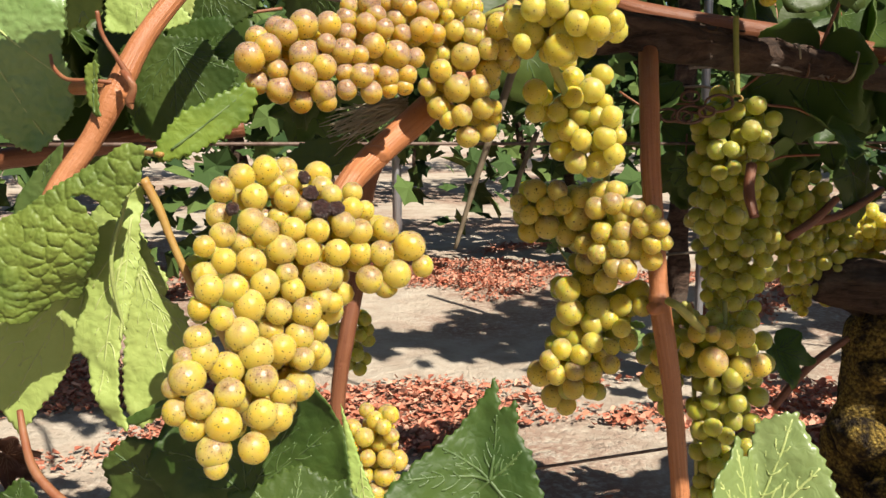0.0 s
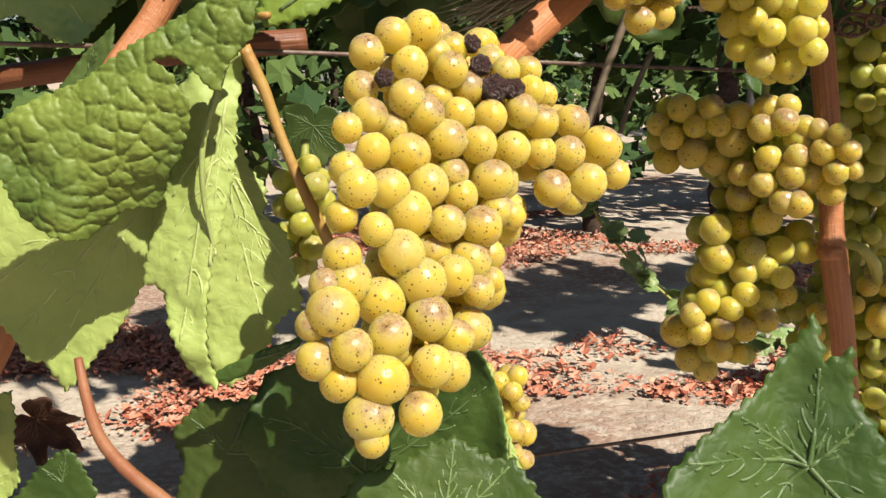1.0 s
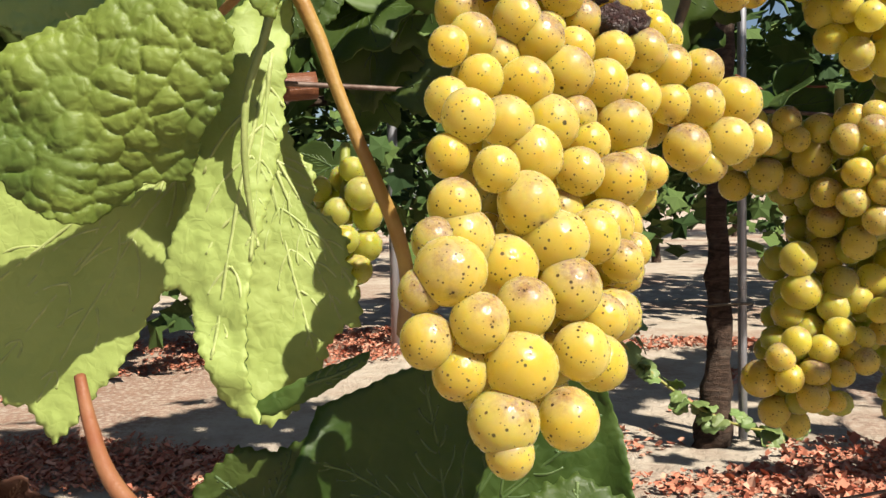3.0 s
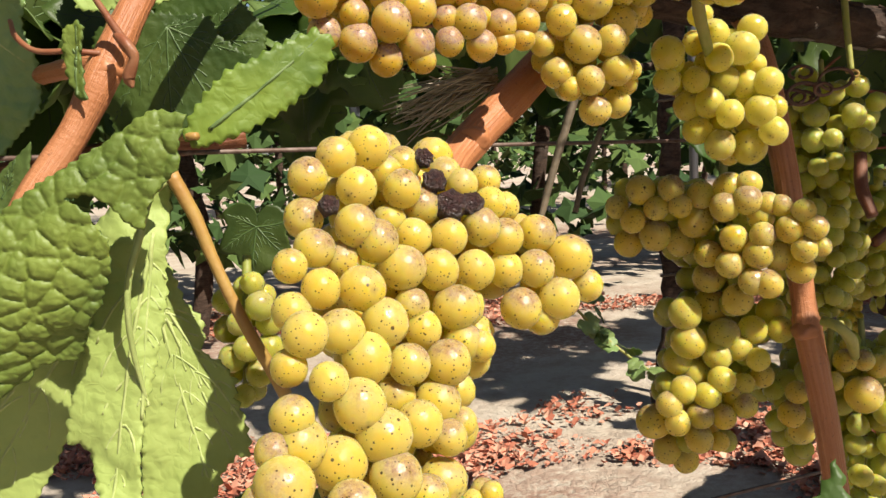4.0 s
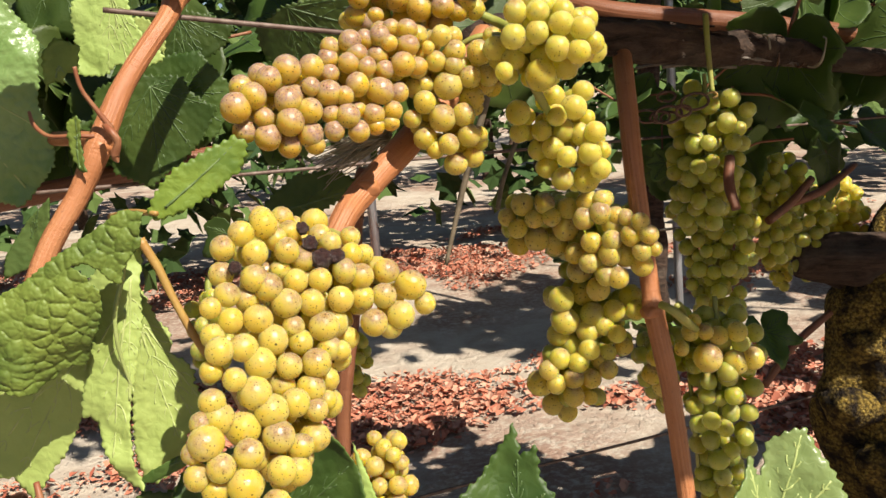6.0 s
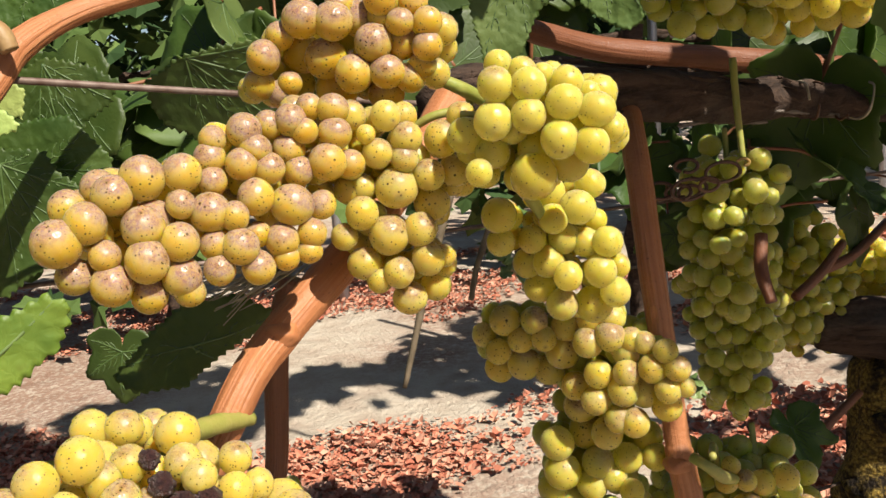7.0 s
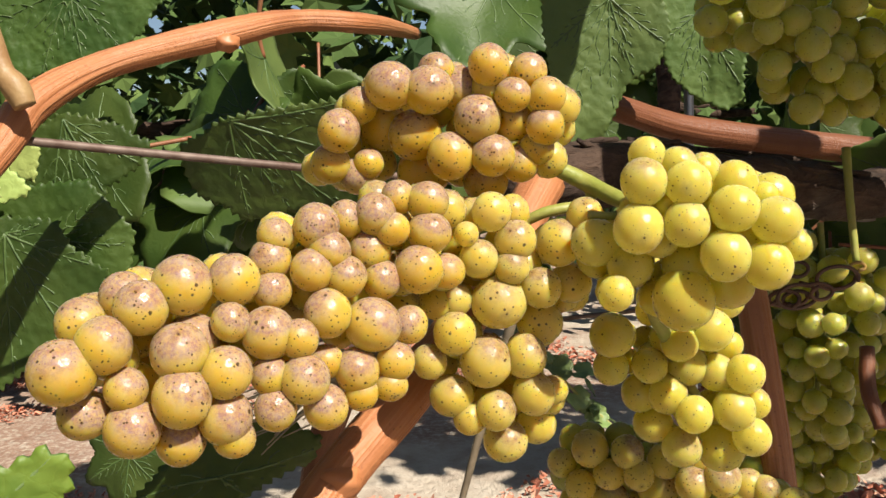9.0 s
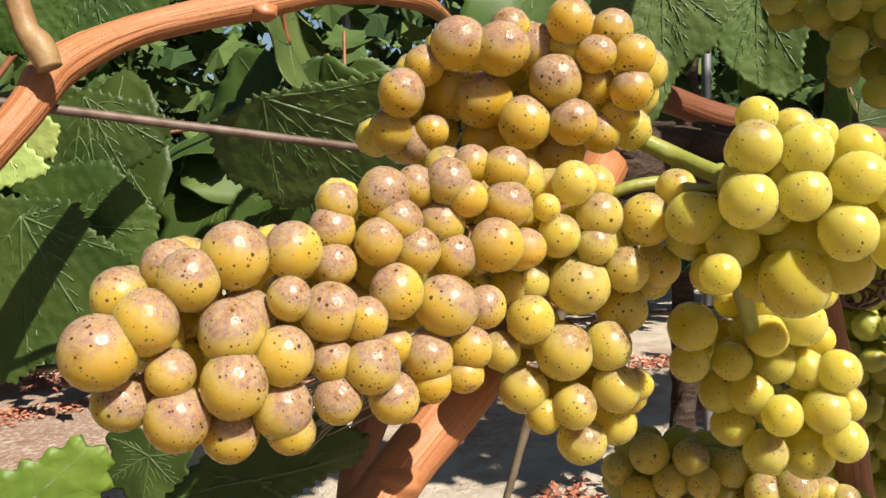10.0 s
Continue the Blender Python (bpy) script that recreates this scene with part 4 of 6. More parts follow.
cane("dry_stick", with_r([(0.043, 0.620, 0.737), (0.031, 0.620, 0.701), (0.015, 0.615, 0.655), (-0.001, 0.610, 0.603)], [0.003, 0.0026, 0.0022, 0.0014]), DRY_STICK, "pale dry stick hanging behind the bunches", "stick", rough=0.2)
cane("dry_stick", with_r([(0.061, 0.700, 0.682), (0.048, 0.700, 0.650), (0.042, 0.700, 0.627)], [0.002, 0.002, 0.0018]), DRY_STICK, "pale dry stick behind the bunches", "stick", rough=0.2)
cane("bunch_spur", with_r([(0.132, 0.535, 0.583), (0.137, 0.528, 0.581), (0.146, 0.535, 0.572), (0.160, 0.560, 0.558)], [0.0026, 0.0026, 0.003, 0.0024]), STALK, "yellow-green bunch stalk cut at the cane's joint", "stem", sides=9)
cane("leaf_stem", with_r([(0.200, 0.660, 0.764), (0.200, 0.655, 0.736), (0.201, 0.650, 0.707)], [0.0022, 0.002, 0.0018]), STALK, "pale green stalk hanging from the cordon", "stem", sides=9)
CURL = Vector((0.204, 0.645, 0.705))
cane("tendril", [(CURL.x + 0.0085 * math.cos(a) * (1 - a / 9) - 0.004, CURL.y, CURL.z - 0.006 * math.sin(a) * (1 - a / 9), 0.0009) for a in [3.6 + 0.5 * i for i in range(10)]], PETIOLE, "pale curled tendril under the cordon", "tendril", sides=7)
KNOT = Vector((0.170, 0.630, 0.700))
for i in range(7):
    r = random.Random(40 + i)
    o = KNOT + Vector((r.uniform(-0.022, 0.018), r.uniform(-0.006, 0.006), r.uniform(-0.008, 0.010)))
    w = r.uniform(0.004, 0.009)
    cane("tendril", [(o.x + w * math.cos(a + i) * (1 + 0.05 * a), o.y + 0.0012 * a, o.z + w * 0.7 * math.sin(a + i), 0.0010) for a in [0.55 * k for k in range(13)]], DRY_TENDRIL, "dry brown curled tendrils tangled by the cane", "tendril", sides=7, steps=4)


for k in range(4):
    r = random.Random(90 + k)
    o = Vector((0.258 + 0.014 * k, 0.703 + 0.008 * k, 0.7355 - 0.0015 * k))
    lean = r.uniform(0.0006, 0.0026) * r.choice((-1, 1))
    turns = [(o.x + lean * i + r.uniform(-0.0008, 0.0008), o.y - 0.0118 * math.cos(0.85 * i + k), o.z + 0.0118 * math.sin(0.85 * i + k) + r.uniform(-0.0006, 0.0006), r.uniform(0.0006, 0.0011)) for i in range(5 + 2 * (k % 2))]
    cane("tendril", turns, DRY_TENDRIL if k % 3 else STRAW, "dry tendril wound round the cordon", "tendril", sides=7, steps=4)


def straw_tuft(place, aim, label):
    """A tuft of dry straw caught between cane and bunch."""
    r = random.Random(3)
    ob = thing("straw_tuft", place, label, "straw")
    d = Vector(aim) - Vector(place)
    for k in range(90):
        a = Vector((r.uniform(-1, 1), r.uniform(-1, 1), r.uniform(-1, 1))) * 0.004
        b = d * r.uniform(0.5, 1.05) + Vector((r.gauss(0, 0.005), r.gauss(0, 0.006), r.gauss(0, 0.006)))
        m = a.lerp(b, 0.5) + Vector((0, 0, r.uniform(-0.004, 0.004)))
        child("straw", tube("straw", [(*a, 0.0005), (*m, 0.00045), (*b, 0.00025)], STRAW, 4, 2), ob)


cane("bunch_spur", with_r([(-0.046, 0.445, 0.653), (-0.050, 0.430, 0.658), (-0.054, 0.415, 0.662), (-0.057, 0.402, 0.665), (-0.057, 0.395, 0.661)], [0.0026, 0.0032, 0.0034, 0.003, 0.0024]), STALK, "stout yellow-green bunch stalk on the thick cane", "stem", sides=10, rough=0.15)
straw_tuft((-0.026, 0.500, 0.703), (-0.066, 0.500, 0.687), "tuft of dry straw caught on the cane")
# ---- the bunches ----
BUNCH_A = Vector((-0.06, 0.36, 0.63))
A0 = [
    (-17, -2.8, 43.4, 5.4), (-9, 4.5, 45.4, 5.9), (-24.2, -6, 38.5, 5.3), (-12, -3.4, 35.2, 5.5), (-5.2, 7.1, 38.3, 5),
    (-0.2, 11.9, 40.3, 5), (-0.6, 4.1, 33.9, 5.4), (4.5, 10.1, 28.8, 5.5), (-25.7, -7.8, 28.2, 5.3), (-12.3, -8.5, 25.7, 5.7),
    (-7.5, -7, 21.4, 6), (-4.4, 4.2, 25.7, 4.5), (1.6, 3.6, 20.8, 5.4), (11.4, 18.6, 36.7, 5.1), (15.9, 15.5, 33.8, 4.8),
    (23.3, 25.1, 34.2, 4.7), (24, 18.3, 27.9, 4.9), (28.7, 24.4, 26.3, 4.4), (11.6, 5.5, 20.2, 5.2),
]
A1 = [
    (21, 13.5, 21.7, 5.5), (27.6, 16.4, 18.2, 5.6), (37.7, 23.9, 18.1, 5.7), (47.7, 28.2, 10.1, 7), (36.4, 17.8, 8.6, 5.6),
    (43, 18.3, -0.7, 6.3), (53.3, 29.9, 0.8, 5), (31.4, 14.4, -2.3, 6.1), (37.9, 19.8, -6.5, 5.2), (-1.1, -6, 14, 6.2),
    (8.2, -0.8, 12.2, 5.6), (18.5, 10.9, 10, 5.8), (27.4, 16, 8.9, 5.4), (-11.1, -15.4, 10.6, 5.9), (-22.5, -14.2, 21.1, 5.2),
    (-16.4, -7.7, 16.9, 5.1), (-27.7, -21.2, 17.8, 4.4), (-21, -18.3, 11.4, 5.1), (-28, -21.4, 6.5, 5.1),
]
A2 = [
    (-23.9, -29.2, 2.5, 5.7), (-16, -23.9, 1.7, 5.7), (-5.8, -16, 1.8, 6.1), (3.4, -7.9, -2.2, 5.1), (12.5, -2.3, 2.1, 6.3),
    (0.8, -6.9, 4.1, 4.8), (13.9, -2.4, -7.4, 5.4), (18.1, -2, -8.8, 4.5), (-10.3, -22.9, -5.5, 6.4), (-0.2, -18.3, -8.7, 5.4),
    (9.5, -11.4, -10.5, 6.2), (-18.6, -32.1, -8.3, 4.8), (-28.2, -29.3, -5.3, 4.6), (-12, -29.1, -15.3, 6.6), (-4.3, -16.5, -17.1, 5.2),
    (1.6, -23.5, -22.4, 6), (6.4, -13.3, -20.5, 6.2), (-6.7, -29.1, -22.9, 6.8), (-27, -36.4, -15.2, 5.4),
]
A3 = [
    (-25.7, -36.5, -21.9, 6.7), (-17.4, -33.4, -27.7, 6.8), (-31, -40.4, -21.8, 4.5), (-27.9, -46.9, -27.1, 6.7), (-14, -41.5, -34.7, 6),
    (-4.2, -32.4, -32.2, 6.5), (-22.8, -49.1, -36.3, 5.6), (-15.2, -47, -44.9, 6.7), (-3, -38.4, -43.8, 5.8), (2.7, -27.5, -39, 5.3),
    (1.6, -31.9, -47.3, 5.7), (-5.9, -41.5, -56.1, 6), (-32.3, -48.6, -39.6, 5.2), (-26.5, -47.5, -45.6, 5.3), (-18.7, -49, -54.5, 6.5),
    (-17.7, -50.6, -60, 4.6), (-33.3, -47, -30.7, 4.4), (8.8, -18.3, -28, 4.8), (12.6, -12.6, -26.1, 3.9),
]
A_DRY = [
    (-18.6, -13, 31.4, 2.7), (8, 9, 35.2, 3.3), (18.4, 13.1, 28.2, 3.6), (12.4, 9.7, 28.3, 4.5), (5.6, 10.3, 41.8, 2.8),
]
bunch(BUNCH_A, "golden grape bunch with brown freckles and a few black raisins", [("gold", A0), ("gold", A1), ("gold", A2), ("gold", A3)],
      [(-5, 25, 30, 0, 8, -10, 18), (0, 8, -10, -10, -18, -42, 14), (0, 22, 15, 38, 24, 12, 10)], "gold",
      [[(3, 40, 34, 2.2), (0, 34, 28, 2.2), (-2, 14, 10, 2.0), (-8, -6, -30, 1.6)], [(0, 34, 35, 1.6), (20, 26, 20, 1.4), (36, 24, 12, 1.2)]], 150, raisins=A_DRY)
BUNCH_B = Vector((0.0, 0.45, 0.73))
B0 = [
    (-85.8, -41.2, -6.5, 7.3), (-84, -34, 2.6, 5.7), (-78.2, -37.4, -1.8, 6.3), (-76, -29, 7.5, 5.7), (-71.2, -32.3, 5.3, 6.2),
    (-63.4, -26.9, 9.3, 7), (-63.6, -31.9, -5.1, 6.7), (-52.5, -23.1, 9.6, 6.1), (-62.2, -25.6, -3.4, 6.2), (-52.9, -27.6, 0.5, 4.6),
    (-74.6, -36.1, -12, 4.9), (-84.3, -35.4, -17.5, 5.7), (-73.8, -35.8, -21, 6.5), (-62.9, -34.7, -14.8, 6.7), (-54, -30.2, -10.5, 6.1),
    (-55.2, -28.3, -21.5, 6.3), (-65.5, -29.5, -26, 5.9),
]
B1 = [
    (-53.8, -27.4, -26.5, 4.9), (-45.3, -23.8, -3.1, 6.4), (-44.9, -18, 5.9, 4.8), (-45.6, -15.1, 13, 5.3), (-44.2, -14.3, 18.6, 4.5),
    (-34.5, -12.3, 20.5, 5.8), (-31.5, -13.6, 14.4, 5.2), (-28, -5.9, 21.5, 4.8), (-35.5, -16.5, 10.3, 5.3), (-27.7, -13.9, 8.1, 5.2),
    (-32.1, -17.7, -0.1, 5.9), (-38.3, -23.1, -4.9, 4.7), (-37.3, -24.3, -14.3, 6), (-45.2, -24.1, -13.1, 4.9), (-44.3, -25.7, -20.8, 5.1),
    (-33.3, -20.7, -22, 5.5), (-20.5, -6.1, 22.4, 5.4),
]
B2 = [
    (-16.4, -6.6, 18.7, 4.4), (-7.4, 0.2, 24.8, 5.4), (-15.1, 0.8, 26.1, 4.6), (-7.3, -2, 17, 5.6), (-22.4, -4.7, 13.1, 5.6),
    (-19.7, -6.7, 6, 5.1), (-10.2, -5.4, 8.1, 6.3), (-3.3, -0.1, 6.7, 4.8), (-21.8, -13.6, -4, 6.9), (-13.1, -8.1, -5.4, 4.8),
    (-26.1, -15, -14.8, 5.6), (-16.8, -11.9, -13.8, 5), (-18.2, -12.2, -19.6, 4.2), (-33.4, -15.8, -12.2, 4.4), (-25.3, -14.9, -20.5, 4.4),
]
B3 = [
    (9.3, 8.2, 21.1, 5.4), (15.3, 13, 20.5, 4.8), (2.3, 4.9, 15.6, 3.4), (5.4, 7.6, 8.7, 5.4), (14.4, 9, 6.2, 5),
    (15.6, 9.9, 13.1, 5.8), (27.9, 13.1, 11.6, 6.6), (22.4, 11.2, -0.4, 5.7), (35, 13, 18.7, 5.2), (10.7, 10.9, -3.8, 7.5),
    (-1.3, 10.4, -2.5, 4.9), (-6.4, 9.1, -3.1, 4.7), (22.5, 18.1, -11.1, 6.5),
]
B4 = [
    (31.5, 18.4, -0.3, 5.9), (-1.7, 7, -11.1, 5.9), (6.6, 10, -19.9, 7.3), (17.5, 10.8, -19, 6), (-8.8, 9.1, -19.1, 4.9),
    (-3, 12.6, -29.7, 6.1), (8.9, 8.9, -33.4, 5.6), (19.6, 11.4, -29.8, 6.1), (25.2, 14.5, -29.8, 4.3), (1.7, 11.2, -35.9, 4.8),
    (11.7, 15.8, -44.3, 6.2), (21.3, 22.3, -41.8, 5.9),
]
B5 = [
    (-16.8, 20.5, 56.2, 7), (-6.3, 20.5, 54.6, 7), (-3.9, 23.7, 59.9, 5.4), (2.5, 25.6, 55.1, 6.4), (10.6, 19.4, 60.7, 5.9),
    (10.1, 23.1, 54.6, 5.1), (16.9, 18.5, 52.3, 5), (21.9, 23.7, 58.9, 5.4), (26.3, 18.9, 51.7, 5.4), (7, 20.4, 46.3, 6.9),
    (17.2, 24.4, 45.4, 5.7), (25.6, 19, 43.6, 5.5), (-31.4, 19.6, 44.3, 6.1),
]
B6 = [
    (-25.6, 23.4, 51.3, 5.2), (-19.3, 33.9, 45.5, 7.3), (-10.6, 28, 42.6, 7.6), (-0.9, 20.3, 36.3, 6.8), (10.9, 19.6, 36, 6.1),
    (18.8, 23.8, 33.4, 5.4), (-34.8, 24.4, 35.4, 5.8), (23.6, 22.9, 37.6, 4.9), (-27.8, 28.1, 31.6, 5.2), (-24.2, 26.1, 35, 4.5),
    (9.5, 32.5, 28.8, 6.8), (-8.7, 35, 31.9, 7.7),
]
bunch(BUNCH_B, "pink-blushed golden grape bunch spread sideways over the cane", [("pink", B0), ("pink", B1), ("pink", B2), ("gold", B3), ("gold", B4), ("pink", B5), ("pink", B6)],
      [(-75, -22, 0, -10, 0, 15, 15), (-10, 14, 10, 25, 22, -5, 14), (-28, 32, 42, 22, 32, 46, 13), (5, 22, -25, 20, 20, -35, 10)], "gold",
      [[(48.6, 12.0, 20.4, 2.4), (38.6, 28.0, 26.9, 2.6), (26.2, 32.0, 33.4, 2.2), (8.7, 42.0, 40.5, 1.6)],
       [(39.3, 30.0, 27.4, 2), (38.1, 26.0, 21.3, 1.6), (24.8, 24.0, 19.1, 1.6), (12.1, 30.0, 12.2, 1.6)],
       [(15.3, 30.0, 8.8, 1.6), (-17.0, 10.0, 5.9, 1.5), (-58.7, -10.0, -6.8, 1.4), (-83.4, -20.0, -11.9, 1.2)]], 170)
BUNCH_C = Vector((0.065, 0.47, 0.72))
C0 = [
    (-17.8, -27, 44.5, 4.7), (-10.4, -28, 41.8, 4.7), (-19.4, -30.5, 38.1, 5.9), (-9, -31.8, 37.2, 5.8), (-3.9, -27.2, 40.2, 3.8),
    (3.6, -28, 36.7, 5.7), (1.8, -33.2, 30.8, 6), (11.5, -34.5, 27.7, 6), (10.1, -29.3, 33.4, 3.8), (16.4, -34.2, 21.4, 3.8),
    (-21, -30.8, 26.7, 6.4), (-9.7, -32.5, 27.7, 5.8), (-0.5, -33.6, 19.5, 6.3), (9.2, -35.1, 17, 6), (8.1, -25.9, 21.6, 5.3),
    (-29.2, -18.7, 22.4, 6.4), (-21.2, -21.8, 16.5, 5.8), (-6.7, -21.7, 15.9, 6.4), (-8.4, -24.8, 7.7, 8), (4, -22.4, 11.2, 6.7),
    (-26.5, -29.2, 10.6, 4.6), (-13.5, -28.9, 32.2, 3.1),
]
C1 = [
    (-17.1, 24.1, -11.2, 7.1), (3.9, 23.1, -14.2, 6.1), (13.7, 24.1, -10.7, 7.1), (8.4, 29.6, -23.2, 6.6), (17, 28.4, -25.5, 6),
    (24.5, 23.3, -25.1, 6.3), (21.2, 23.7, -36.5, 6.7), (28.7, 26.5, -35.7, 5), (26.6, 23.2, -45.4, 6.2), (8.3, 22.9, -37.4, 5.9),
    (-16.8, 28, -22.5, 5.8), (-4.4, 28, -22.4, 5.8), (1.7, 29.3, -32.2, 6.5), (-5.9, 34.8, -33.1, 6.4), (-1.8, 34.9, -43.6, 6.4),
    (6.3, 29.8, -50.2, 6.7), (19.5, 31.8, -51.7, 7.8), (19.9, 28.7, -2.4, 6.1), (3.8, 28.7, -3.9, 6.2), (21.7, 29.9, -17.1, 4.6),
]
bunch(BUNCH_C, "bright yellow-green grape bunch hanging in two tiers", [("green", C0), ("green", C1)],
      [(-15, -15, 20, 12, -15, 28, 14), (0, 38, -10, 15, 38, -40, 13)], "green",
      [[(-18.4, 0.0, 33.7, 2.4), (-13.5, -5.0, 20.5, 2.4), (-8.9, 8.0, 2.4, 2.6), (5.3, 30.0, -21.9, 2), (21.1, 40.0, -52.1, 1.4)],
       [(-30.6, -15.0, 29.5, 1.1), (-21.7, -15.0, 28.9, 1.2), (-5.4, -10.0, 29.5, 1.2)],
       [(-5.4, -10.0, 28.3, 1.6), (11.4, -18.0, 21.0, 1.4), (22.7, -12.0, 21.2, 1.2)]], 100)
BUNCH_D = Vector((0.09, 0.55, 0.59))
D0 = [
    (-37.6, 14, 58.1, 7.7), (-24.3, 6.2, 58.8, 6.6), (-30.9, 9.2, 48.9, 6.3), (-20.5, 3.9, 50, 6.2), (-41.6, 14.8, 42.6, 6.5),
    (-47.7, 23.2, 49.3, 6.2), (-29.4, 18.1, 34.4, 8.4), (-40.6, 29.8, 29.7, 7.8), (-9.7, 5.8, 54.7, 7.1), (-11.1, 10, 41.9, 8.9),
    (-17, 17.4, 30.4, 7.6), (2.7, 0.7, 58.2, 7.7), (10.1, -5.8, 60.1, 6.2), (-1.4, -4.5, 49, 7.3), (8, -9.3, 52.5, 7.2),
    (17.4, -9.5, 49.8, 6.2), (22.5, -13.4, 49.3, 5.4),
]
D1 = [
    (15.3, -7, 44.4, 6.9), (29.9, -21.7, 47.1, 5.7), (24.7, -18.1, 38.4, 6.8), (34.3, -23.6, 39.4, 6), (30.5, -21.3, 29.1, 6.4),
    (38, -22.6, 30, 4.7), (31.4, -14.6, 18.8, 7.2), (2.2, -6.7, 34.1, 6.9), (14, -13, 35.5, 6.5), (12.7, -11.3, 26.7, 7.6),
    (22.7, -9.4, 24.6, 7.6), (-6.9, 4.5, 25.5, 7.1), (0.7, -5.9, 21.1, 7), (9.9, -10.5, 13, 6.9), (16.6, -13.9, 11.9, 6.9),
    (-3.6, 12.6, 12.2, 8.3), (6, -0.7, 2.5, 7.8),
]
D2 = [
    (-16.4, 11.6, -5.6, 8.7), (-14.5, 12.4, -20.8, 9.2), (3.2, 10.9, -17.3, 8.4), (17.1, 9.5, -15.5, 7.6), (29.4, 16.5, -8.1, 7.7),
    (-19.3, 16.8, -31.1, 7.8), (-0.7, 9.5, -28, 7.7), (30.9, 8, -15.7, 6.9), (16.9, 1.1, -28.8, 6.1), (-10.2, 16.8, -39, 7.8),
    (9.7, 8.1, -24.3, 6.9), (-20.8, 1.9, -42.7, 6.9), (-1.2, 1.9, -38.4, 6.9), (-8.7, 1.9, -46.4, 6.9), (11.1, 6, -42.5, 5.8),
]
D3 = [
    (6.7, 7.5, -47.6, 6.6), (10.4, 1.5, -52.4, 6.5), (-28, 1.9, -50, 6.9), (-23.8, 1.7, -59.8, 6.7), (-12.3, 1.9, -56.8, 6.9),
    (-0.6, 1.5, -57.7, 6.5), (-12.9, 2.3, -69, 7.3), (-1.7, 4.7, -71.9, 5.1), (-33, 12.7, -62.1, 9.3), (-25.1, 17.1, -79.2, 7.9),
    (-16.2, 14.9, -84.6, 7.1), (23.3, 12.4, -40.7, 6.2), (-0.2, 20.8, -4.2, 9.2), (-20.9, 19.1, -56.6, 8.6), (-6.2, 19.2, -68.6, 8.6),
]
bunch(BUNCH_D, "long golden grape bunch hanging beside the upright cane", [("gold", D0), ("gold", D1), ("green", D2), ("gold", D3)],
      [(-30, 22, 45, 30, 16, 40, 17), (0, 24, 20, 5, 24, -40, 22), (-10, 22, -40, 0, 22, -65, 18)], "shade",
      [[(10, 30, 75, 2.2), (8, 26, 50, 2.2), (5, 26, 0, 2.0), (-5, 22, -60, 1.4)], [(5, 28, 55, 1.5), (-20, 24, 55, 1.3), (-42, 22, 45, 1.1)]], 160, 0.0068)
BUNCH_E = Vector((0.165, 0.58, 0.50))
E0 = [
    (-7.2, -14, 54.3, 6), (-3.5, -10.9, 61, 4.8), (2.6, -14.5, 54.1, 5.5), (13.4, -7.4, 48.6, 6.7), (-13.3, -14.9, 43.7, 5.1),
    (5.3, -10, 34.3, 10), (26.1, -6.7, 50, 7), (26, -2.9, 27.5, 9), (37, -5.2, 30.2, 7.8), (-29.2, -8, 36.6, 6.3),
    (-31.4, -5.7, 24.4, 7.5), (-22.7, 1.3, 12.2, 7.6),
]
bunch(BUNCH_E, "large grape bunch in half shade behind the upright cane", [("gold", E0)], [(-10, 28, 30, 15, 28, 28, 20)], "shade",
      [[(-22, -40, 80, 1.8), (-12, -10, 72, 1.9), (-4, 10, 55, 1.9), (0, 20, 20, 1.8), (5, 20, -60, 1.5)]], 40, 0.007)


def loose_bunch(place, label, lobes, key, limit, radius=0.0062, stalk=True, small=True):
    """A bunch packed at random round its axis: lobes are (x, y, z, x, y, z, radius) in millimetres."""
    c = thing("grape_bunch", place, label, "grapes", "grape bunches on the vine")
    taken = []
    for _ in range(limit * 40):
        if len(taken) >= limit:
            break
        lobe = rng.choice(lobes)
        a, b, w = Vector(lobe[:3]) / 1000, Vector(lobe[3:6]) / 1000, lobe[6] / 1000
        u = rng.random()
        d = Vector((rng.gauss(0, 1), rng.gauss(0, 1), rng.gauss(0, 1))).normalized()
        p = a.lerp(b, u) + d * w * (1 - 0.45 * u) * rng.uniform(0.75, 1.0)
        r = radius * rng.uniform(0.82, 1.12)
        if all((p - q).length > 0.84 * (r + s) for q, s in taken):
            taken.append((p, r))
            add_berry(c, p, r, key, small)
    if not stalk:
        return c
    a, b = Vector(lobes[0][:3]) / 1000, Vector(lobes[0][3:6]) / 1000
    top = a + Vector((0, 0.006, lobes[0][6] / 1000 + 0.006))
    child("stalk", tube("stalk", [(*top, 0.0018), (*a.lerp(top, 0.5), 0.002), (*a, 0.0018), (*b, 0.0012)], STALK, 8, 5), c)
    return c


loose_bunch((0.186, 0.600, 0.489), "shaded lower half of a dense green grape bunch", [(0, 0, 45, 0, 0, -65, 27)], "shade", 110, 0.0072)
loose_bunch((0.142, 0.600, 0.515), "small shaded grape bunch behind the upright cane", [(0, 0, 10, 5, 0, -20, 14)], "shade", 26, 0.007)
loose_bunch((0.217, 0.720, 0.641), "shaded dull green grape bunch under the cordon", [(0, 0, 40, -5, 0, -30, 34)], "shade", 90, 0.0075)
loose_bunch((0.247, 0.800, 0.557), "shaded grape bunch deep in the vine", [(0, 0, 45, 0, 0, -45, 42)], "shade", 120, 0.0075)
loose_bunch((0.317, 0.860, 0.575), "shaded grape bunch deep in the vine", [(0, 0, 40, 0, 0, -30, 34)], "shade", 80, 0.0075)
